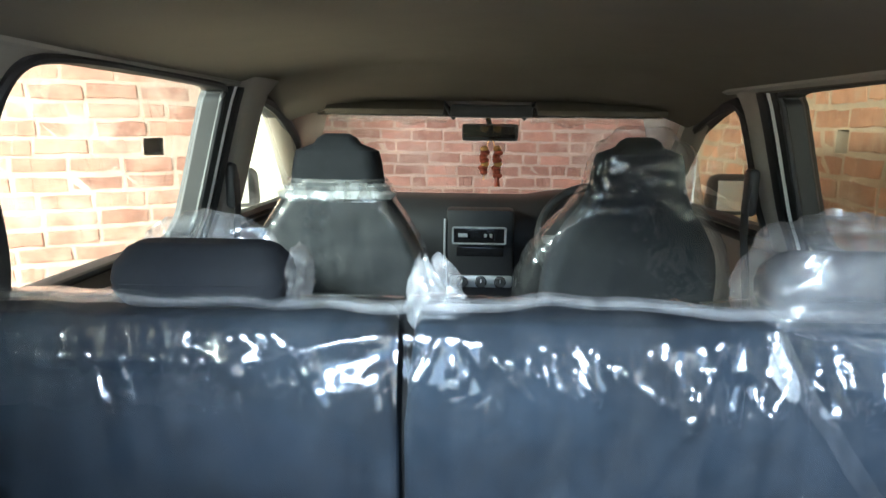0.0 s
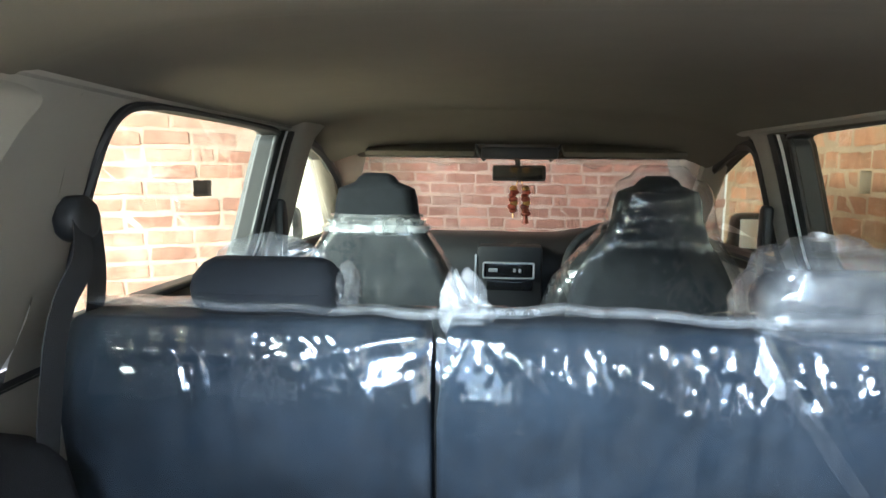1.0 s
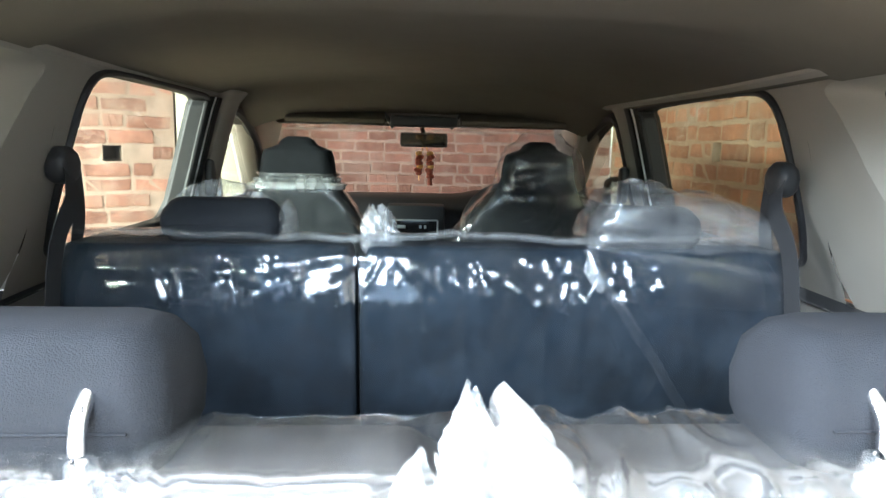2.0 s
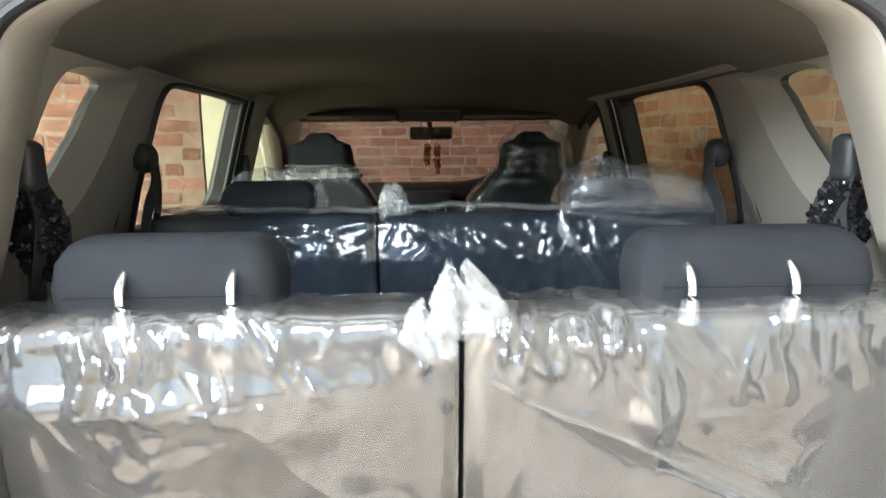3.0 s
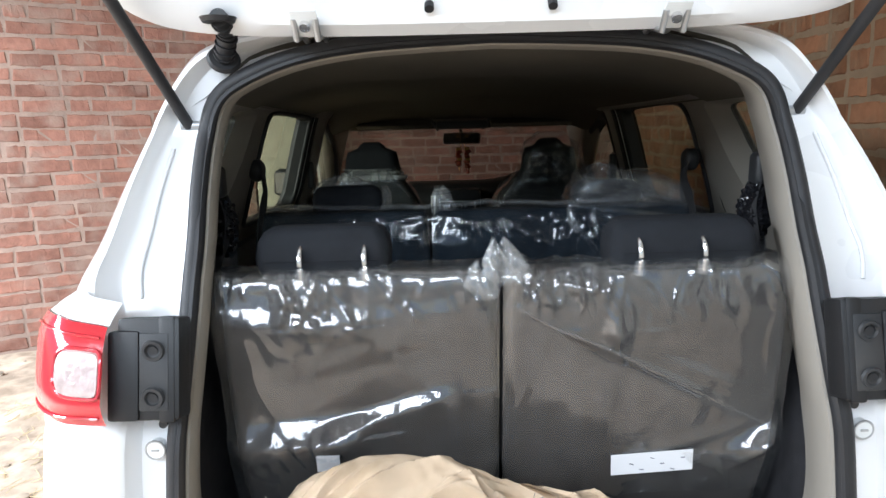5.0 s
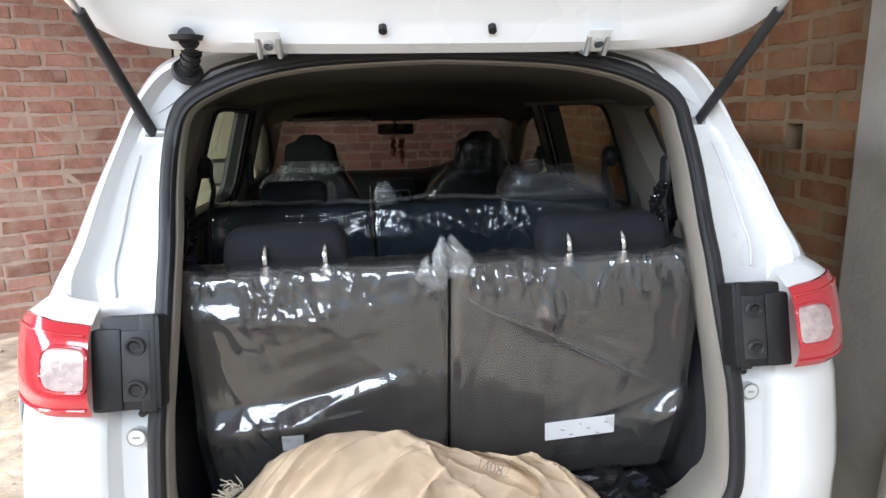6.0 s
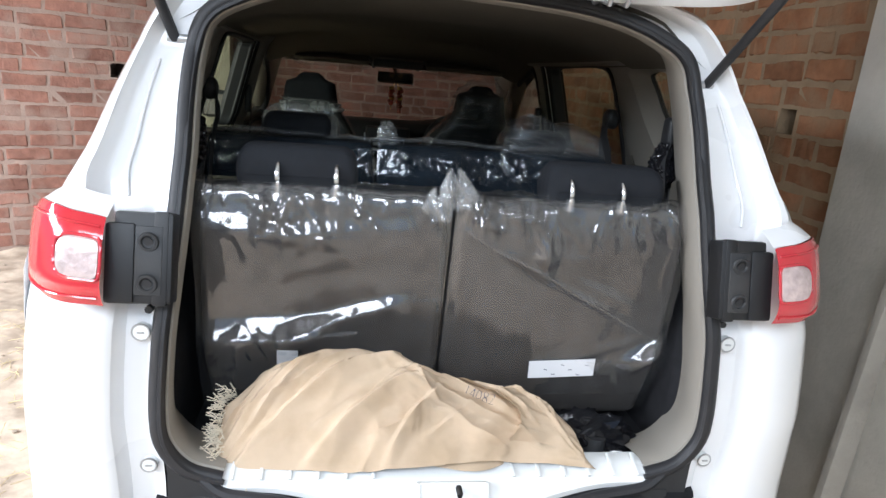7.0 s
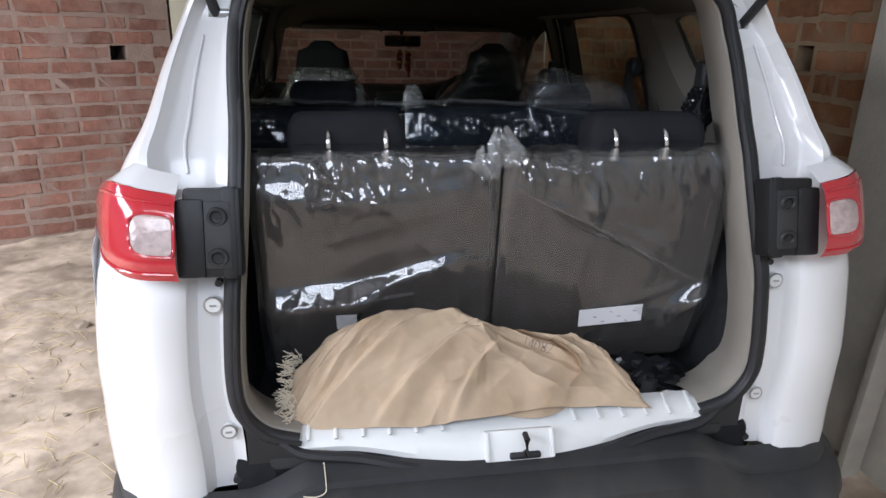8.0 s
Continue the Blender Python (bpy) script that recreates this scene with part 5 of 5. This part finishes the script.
# door mirrors outside
for sign in (-1, 1):
    m = part("door_mirror", cushion([(1.10, *sorted((sign * 0.84, sign * 1.02)), 2.70, 2.80), (1.25, *sorted((sign * 0.85, sign * 1.01)), 2.70, 2.80)], 0.03), BLACK, car, "dark door mirror")
    part("door_mirror_glass", box((sign * 0.93, 2.697, 1.175), (0.14, 0.004, 0.11), 0.0), CHROME, m)

# ---- belts and buckles ----
def webbing(name, pts, w, mat, parent, label=""):
    line = spline(pts, 6)
    bm = bmesh.new()
    rows = []
    for i, p in enumerate(line):
        d = (line[min(i + 1, len(line) - 1)] - line[max(i - 1, 0)]).normalized()
        s = d.cross(Vector((1, 0, 0)))
        s = s.normalized() * w / 2
        rows.append([p + s, p - s, p - s + Vector((0.0015, 0, 0)), p + s + Vector((0.0015, 0, 0))])
    return part(name, loft(rows, bm=bm), mat, parent, label)


for sign in (-1, 1):
    # belt of the second row, on the pillar behind the rear door
    x = sign * 0.640
    belt = thing("seat_belt", "black seat belt hanging from its pillar guide", "seat belt", (x, 1.05, 1.34), "seat belts")
    part("belt_guide", cushion([(-0.035, -0.018, 0.018, -0.028, 0.028), (0.0, -0.02, 0.02, -0.034, 0.034), (0.03, -0.016, 0.016, -0.026, 0.026)], 0.014), BLACK, belt, "black belt guide")
    webbing("webbing", [(-sign * 0.012, 0.01, 0.0), (-sign * 0.010, 0.02, -0.10), (sign * 0.02, 0.03, -0.25), (sign * 0.03, 0.03, -0.5)], 0.045, BELT, belt)
    webbing("webbing", [(-sign * 0.012, -0.01, -0.01), (-sign * 0.03, -0.04, -0.06), (-sign * 0.02, -0.09, -0.16), (sign * 0.0, -0.12, -0.5)], 0.045, BELT, belt)
    if sign > 0:
        part("buckle", cushion([(-0.50, -0.03, 0.015, -0.14, -0.02), (-0.455, -0.025, 0.012, -0.11, -0.01), (-0.41, -0.012, 0.012, -0.03, 0.02)], 0.012), BLACK, belt, "black plastic buckle")
        part("buckle_stalk", tube([(0, -0.05, -0.48), (0.01, -0.03, -0.56), (0.02, -0.02, -0.66)], 0.012, 8), BLACK, belt)
    # belt and buckles of the third row, stowed in a film bag on the last pillar
    x = sign * 0.575
    stow = thing("stowed_belt", "black belt and buckles bundled in dark film on the last pillar", "seat belt", (x, 0.50, 1.34), "stowed belts")
    part("belt_guide", cushion([(-0.03, -0.016, 0.016, -0.024, 0.024), (0.04, -0.016, 0.016, -0.022, 0.022)], 0.012), BLACK, stow, "black belt guide")
    for k, (dy, dz, r) in enumerate(((0.0, -0.060, 0.030), (0.022, -0.085, 0.026), (-0.020, -0.095, 0.024), (0.006, -0.120, 0.028))):
        part("film_fold", crumple((-sign * 0.004, dy, dz), (0.018, r, r * 0.9), 0.42, 3.1, 8 + sign + 5 * k), SCREEN, stow, "crumpled glossy dark film", smooth=False)
    for dy in (-0.012, 0.012):
        webbing("folded_webbing", [(-sign * 0.006, dy, -0.02), (-sign * 0.022, dy * 2, -0.07), (-sign * 0.018, dy * 3, -0.13), (-sign * 0.004, dy * 2, -0.16)], 0.030, BELT, stow, "bundled black webbing")
    webbing("webbing", [(0, 0, 0), (sign * 0.01, 0.01, -0.10), (sign * 0.03, 0.03, -0.25), (sign * 0.045, 0.04, -0.5)], 0.045, BELT, stow)
    part("film_bag", crumple((sign * 0.004, 0.02, -0.16), (0.020, 0.042, 0.09), 0.18, 2.4, 12 + sign), FILM2, stow, "crumpled dark film bag")
    # height adjuster on the middle pillar
    adj = thing("belt_adjuster", "black belt height adjuster on the door pillar", "seat belt", (sign * 0.665, 1.985, 1.26), "belt adjusters")
    part("slide", cushion([(-0.06, -0.014, 0.014, -0.020, 0.020), (0.06, -0.014, 0.014, -0.022, 0.022)], 0.012), BLACK, adj)
    webbing("webbing", [(-sign * 0.01, 0, 0.02), (-sign * 0.01, -0.01, -0.12), (sign * 0.02, -0.03, -0.40)], 0.045, BELT, adj)

# ---- cargo ----
TOPX, TOPZ = (-0.47, -0.45, -0.38, -0.30, -0.20, -0.10, -0.02, 0.08, 0.15, 0.22, 0.30, 0.335), (0.61, 0.74, 0.810, 0.850, 0.858, 0.845, 0.800, 0.772, 0.765, 0.742, 0.685, 0.61)


CREASES = [(-0.13, 0.80, -0.44, 0.22, 0.045, 0.020), (-0.09, 0.62, -0.40, 0.08, 0.035, 0.016), (-0.03, 0.50, -0.26, 0.05, 0.030, 0.016), (-0.02, 0.40, -0.12, 0.03, 0.022, 0.013), (-0.05, 0.44, 0.17, 0.14, 0.030, 0.020), (-0.06, 0.66, 0.13, 0.30, 0.030, 0.016), (0.05, 0.64, 0.17, 0.30, 0.020, 0.013), (0.14, 0.62, 0.27, 0.22, 0.025, 0.015), (0.20, 0.52, 0.31, 0.20, 0.020, 0.013), (-0.30, 0.55, -0.45, 0.35, 0.020, 0.010)]
pan = random.Random(31)
CREASES += [(c[0], c[1], c[0] - 0.10 * c[2], c[1] - 0.25 * c[2], 0.010 + 0.008 * c[3], 0.005 + 0.004 * c[3]) for c in [(pan.uniform(-0.42, 0.26), pan.uniform(0.3, 0.8), pan.uniform(0.5, 1.4), pan.random()) for _ in range(12)]]
PANELS = [(pan.uniform(-0.45, 0.3), pan.uniform(0.1, 0.9), pan.uniform(0.5, 0.9), pan.uniform(-2.8, 2.8), pan.uniform(-0.8, 0.8)) for _ in range(9)]


def sack(u, v):
    x = -0.465 + 0.795 * u
    crest = float(np.interp(x, TOPX, TOPZ)) - 0.60
    base = 0.655 - 0.05 * smooth01(v / 0.5) - 0.05 * smooth01((-0.38 - x) / 0.08)
    rise = math.sin(math.pi / 2 * min(1.0, v / 0.55)) ** 0.8 if v < 0.55 else 1 - 0.85 * ((v - 0.55) / 0.45) ** 2
    q = Vector((x * 4.2 + 1.1 * v, v * 2.4 - x * 3.2, 1.3))
    n1, n2, n3 = noise.noise(q), noise.noise(q * 2.3 + Vector((3, 1, 0))), noise.noise(q * 6.5)
    fold = 0.03 * min(g + gx * (x - px) + gv * (v - pv) for px, pv, g, gx, gv in PANELS)
    fold += 0.020 + 0.010 * (0.42 - abs(n1) * 1.9) + 0.008 * (0.4 - abs(n2) * 1.8) + 0.003 * (0.3 - abs(n3))
    for xa, va, xb, vb, w, amp in CREASES:
        s = Vector((xb - xa, (vb - va) * 0.32))
        p = Vector((x - xa + 0.012 * n2, (v - va) * 0.32))
        t = p.dot(s) / s.length_squared
        d = (s.x * p.y - s.y * p.x) / s.length / w
        if -0.25 < t < 1.25 and -0.28 < d < 1:
            fold += 0.9 * amp * min(1.0, 3 * (t + 0.25), 3 * (1.25 - t)) * ((1 - d) ** 1.3 if d > 0 else 1 + d / 0.28)
    live = min(1.0, crest / 0.12) * (0.35 + 0.65 * math.sin(math.pi * min(1.0, 0.15 + v)))
    z = base + (crest - base + 0.60) * rise + fold * live
    y = 0.098 + 0.215 * v + 0.010 * math.sin(11 * x) * (1 - v) - 0.6 * fold * live - 0.022 * math.sin(math.pi * v)
    return (x + 0.012 * n2, y, max(z, 0.604))


cloth = thing("cotton_cloth", "crumpled beige cotton cloth with frayed edge heaped in the boot", "cloth", (-0.07, 0.22, 0.60))
bm = grid(sack, span(0, 1, 220), span(0, 1, 110))
bmesh.ops.translate(bm, vec=(0.07, -0.22, -0.60), verts=bm.verts)
part("folded_cloth", bm, CLOTH, cloth, "folded beige cotton")


def layer(edge, foot, lift, seed):
    """A further turn of the cloth over the heap: free along its edge, running into the heap at its foot."""
    a, b = [spline([(u, v, 0) for u, v in line], 12) for line in (edge, foot)]
    def place(s, t):
        i, f = divmod(s * (len(a) - 1), 1)
        i = min(int(i), len(a) - 2)
        f = s * (len(a) - 1) - i
        p, q = a[i].lerp(a[i + 1], f), b[i].lerp(b[i + 1], f)
        w = p.lerp(q, t if t >= 0 else 0.12)
        wave = 1 + 0.35 * noise.noise((s * 5, seed, 0)) + 0.2 * noise.noise((s * 14, seed, t * 3))
        h = (lift * wave * (1 - t) ** 1.5 * min(1.0, 8 * s, 8 * (1 - s)) + 0.0015) if t >= 0 else -0.003
        w.x += 0.008 * noise.noise((s * 7, seed, 4.0)) * (1 - max(0.0, t))
        return Vector(sack(min(1, max(0, w.x)), min(1, max(0, w.y)))) + Vector((0.07, -0.22 - 0.78 * h, -0.60 + 0.62 * h))
    return grid(place, span(0, 1, 70), [-1, 0] + span(0.03, 1, 22))


part("fold", layer([(0.47, 0.60), (0.42, 0.62), (0.365, 0.64), (0.29, 0.48), (0.21, 0.34), (0.12, 0.30), (0.04, 0.30)], [(0.52, 0.30), (0.46, 0.30), (0.38, 0.28), (0.30, 0.20), (0.22, 0.12), (0.13, 0.08), (0.05, 0.08)], 0.024, 1), CLOTH, cloth, "upper turn of the cloth")
part("fold", layer([(0.37, 0.10), (0.45, 0.14), (0.50, 0.22), (0.535, 0.29), (0.60, 0.25), (0.67, 0.14), (0.76, 0.04)], [(0.40, 0.0), (0.46, 0.0), (0.50, 0.0), (0.54, 0.0), (0.60, 0.0), (0.66, 0.0), (0.74, 0.0)], 0.028, 2), CLOTH, cloth, "front turn of the cloth")
part("fold", layer([(0.60, 0.62), (0.63, 0.55), (0.69, 0.44), (0.735, 0.36), (0.77, 0.27), (0.765, 0.18), (0.75, 0.10)], [(0.78, 0.75), (0.82, 0.66), (0.86, 0.56), (0.88, 0.46), (0.90, 0.36), (0.90, 0.24), (0.90, 0.12)], 0.026, 3), CLOTH, cloth, "turned-over end of the cloth")
part("fold", layer([(0.47, 0.60), (0.50, 0.48), (0.515, 0.42), (0.55, 0.35), (0.60, 0.27), (0.64, 0.20)], [(0.36, 0.55), (0.38, 0.44), (0.40, 0.38), (0.42, 0.30), (0.46, 0.24), (0.50, 0.18)], 0.022, 4), CLOTH, cloth, "upper turn of the cloth")
flap = grid(lambda u, v: (-0.02 + 0.33 * u + 0.03 * v, -0.105 + 0.05 * v - 0.02 * math.sin(5 * u) + 0.012 * math.sin(9 * u), 0.055 + 0.085 * v + 0.012 * math.sin(7 * u + 2 * v) * v - 0.035 * u * v), span(0, 1, 40), span(0, 1, 14))
part("flap", flap, CLOTH, cloth, "loose fold hanging to the sill")
fringe = bmesh.new()
rng = random.Random(5)
for i in range(190):
    v0 = rng.uniform(0.0, 0.70)
    p = Vector(sack(0.0 + 0.03 * rng.random(), v0)) + Vector((0.07, -0.22, -0.60 + 0.02 * rng.random()))
    p.z += 0.03 * rng.random() * v0
    q = p + Vector((-rng.uniform(0.010, 0.034), rng.uniform(-0.02, 0.01), rng.uniform(-0.012, 0.024)))
    tube([p, p.lerp(q, 0.5) + Vector((0, 0, rng.uniform(-0.008, 0.010))), q], 0.0011, 4, bm=fringe)
part("fringe", fringe, THREAD, cloth, "frayed threads")
# handwritten number, laid over the folds
letters = bpy.data.curves.new("handwriting", "FONT")
letters.body, letters.size, letters.shear, letters.offset = "14082", 0.027, 0.25, -0.0007
holder = new("handwriting", letters)
bpy.context.view_layer.update()
flat = bpy.data.meshes.new_from_object(holder)
bpy.data.objects.remove(holder)
for v in flat.vertices:
    tx, ty = v.co.x, v.co.y
    px = 0.034 + 0.95 * tx
    p = Vector(sack((px + 0.465) / 0.795, 0.41 - 1.3 * tx + 3.4 * ty))
    v.co = p + Vector((0.07, -0.2245, -0.5965))
flat.materials.append(INK)
ink = new("handwriting", flat)
ink.parent = cloth
ink["label"] = "number written in dark ink"
thread = part("loose_thread", tube(spline([(-0.392, 0.084, 0.628), (-0.390, 0.066, 0.600), (-0.386, 0.020, 0.5885), (-0.388, 0.010, 0.576), (-0.405, 0.004, 0.572), (-0.430, 0.006, 0.574)], 6), 0.0011, 5), THREAD)
tagged(thread, "pale loose thread hanging over the boot sill", "thread")
scrap = part("plastic_scrap", crumple((0.37, 0.27, 0.625), (0.095, 0.075, 0.045), 0.3, 3, 21), SCREEN)
tagged(scrap, "crumpled black plastic sheet on the boot floor", "plastic sheet")
jack = part("black_cap", cylinder((0.36, 0.20, 0.60), (0.365, 0.205, 0.665), 0.028, 0.024, n=20), BLACK)
tagged(jack, "round black plastic cap lying in the boot", "cap")

# ---- bricks of the walls ----
def brick_mesh(i, length):
    rng = random.Random(100 + i)
    bm = box((0, 0, 0), (length - 0.008, 0.055, COURSE - 0.021), 0.0)
    bmesh.ops.subdivide_edges(bm, edges=[e for e in bm.edges if abs(e.verts[0].co.x - e.verts[1].co.x) > 0.05], cuts=2)
    bmesh.ops.bevel(bm, geom=bm.edges[:], offset=0.006, segments=1, affect="EDGES")
    for v in bm.verts:
        v.co += Vector((rng.uniform(-1, 1) * 0.008, rng.uniform(-1, 1) * 0.0022, rng.uniform(-1, 1) * 0.0065))
    me = bpy.data.meshes.new("brick")
    bm.to_mesh(me)
    bm.free()
    me.materials.append(BRICK[0])
    return me


def brick_set(kind):
    """Long and short bricks with the given material."""
    sets = [brick_mesh(i, LENGTH - 0.012) for i in range(8)], [brick_mesh(20 + i, LENGTH / 2 - 0.012) for i in range(5)]
    for me in sets[0] + sets[1]:
        me.materials[0] = kind[0]
    return sets


def lay(name, single, headers=0.08, seed=1, kind=BRICK, size=1.0):
    """Lays the bricks; single(x, z): whether a brick is an object of its own or goes into the joined rest."""
    ob, length, height, holes = WALLS[name]
    stretch, header = brick_set(kind)
    rng = random.Random(seed)
    rest_v, rest_f, count = [], [], 0
    course, long = COURSE * size, LENGTH * size
    for row in range(int(height / course)):
        z = (row + 0.5) * course
        x = -(row % 2) * long / 2 + rng.uniform(-0.02, 0.02)
        while x < length - 0.03:
            short = rng.random() < headers
            step = long / 2 if short else long
            for hx, hz, hw in holes:
                if abs(z - hz) < course / 2:
                    if hx - hw / 2 - long / 2 < x < hx - hw / 2:
                        short, step = True, max(0.05, hx - hw / 2 - x)
                    elif hx - hw / 2 - 0.01 <= x < hx + hw / 2:
                        x = hx + hw / 2
            c = x + step / 2
            x += step
            if c - step / 2 < -0.02 or c + step / 2 > length + 0.02:
                continue
            if any(abs(z - hz) < course / 2 and abs(c - hx) < hw / 2 + step / 2 - 0.02 for hx, hz, hw in holes):
                continue
            me = rng.choice(header if short else stretch)
            m = Matrix.Translation((c, -0.034 + rng.uniform(-0.003, 0.003), z + rng.uniform(-0.006, 0.006))) @ Matrix.Rotation(rng.uniform(-0.022, 0.022), 4, "Y") @ Matrix.Rotation(rng.uniform(-0.008, 0.008), 4, "Z") @ Matrix.Diagonal((size, 1, size, 1))
            if single(c, z) and count < 300:
                count += 1
                o = new("brick", me)
                o.parent = ob
                o.matrix_local = m
            else:
                k = len(rest_v)
                rest_v += [m @ v.co for v in me.vertices]
                rest_f += [[k + i for i in p.vertices] for p in me.polygons]
    if rest_f:
        me = bpy.data.meshes.new("brickwork")
        me.from_pydata(rest_v, [], rest_f)
        me.materials.append(kind[1])
        o = new("brickwork", me)
        o.parent = ob
        tagged(o, kind="stuff")


lay("wall_left", lambda x, z: x < 3.0 and z < 3.1, seed=11)
lay("wall_front", lambda x, z: 0.6 < z < 2.9, headers=0.25, seed=12, size=0.8)
lay("wall_right", lambda x, z: x < 3.2 and z > 0.9, headers=0.3, seed=13, kind=BRICK_WARM)

# ---- loose stones and straw on the floor ----
rng = random.Random(9)
stone_bm, straw_bm = bmesh.new(), bmesh.new()
for i in range(420):
    x, y = rng.uniform(-3.6, 1.3), rng.uniform(-1.5, 4.0)
    if abs(x) < 0.8 and y > -0.1:
        continue
    s = rng.uniform(0.004, 0.014) * (1 + 1.6 * (rng.random() < 0.12))
    crumple((x, y, ground_z(x, y) + 0.3 * s), (s, s * rng.uniform(0.6, 1), s * 0.6), 0.15, 2, i, stone_bm, sub=1)
stones = part("rubble", stone_bm, STONE)
tagged(stones, "small stones and clods scattered on the dirt", "rubble", kind="stuff")
for i in range(1600):
    x, y = rng.uniform(-3.0, -0.85), rng.uniform(-0.7, 2.6)
    a, n_ = rng.uniform(0, math.pi), rng.uniform(0.03, 0.10)
    p = Vector((x, y, ground_z(x, y) + 0.004))
    tube([p, p + Vector((math.cos(a) * n_, math.sin(a) * n_, rng.uniform(0, 0.012)))], 0.0014, 4, bm=straw_bm)
straws = part("straw", straw_bm, STRAW)
tagged(straws, "dry straw strewn over the dirt", "straw", kind="stuff")
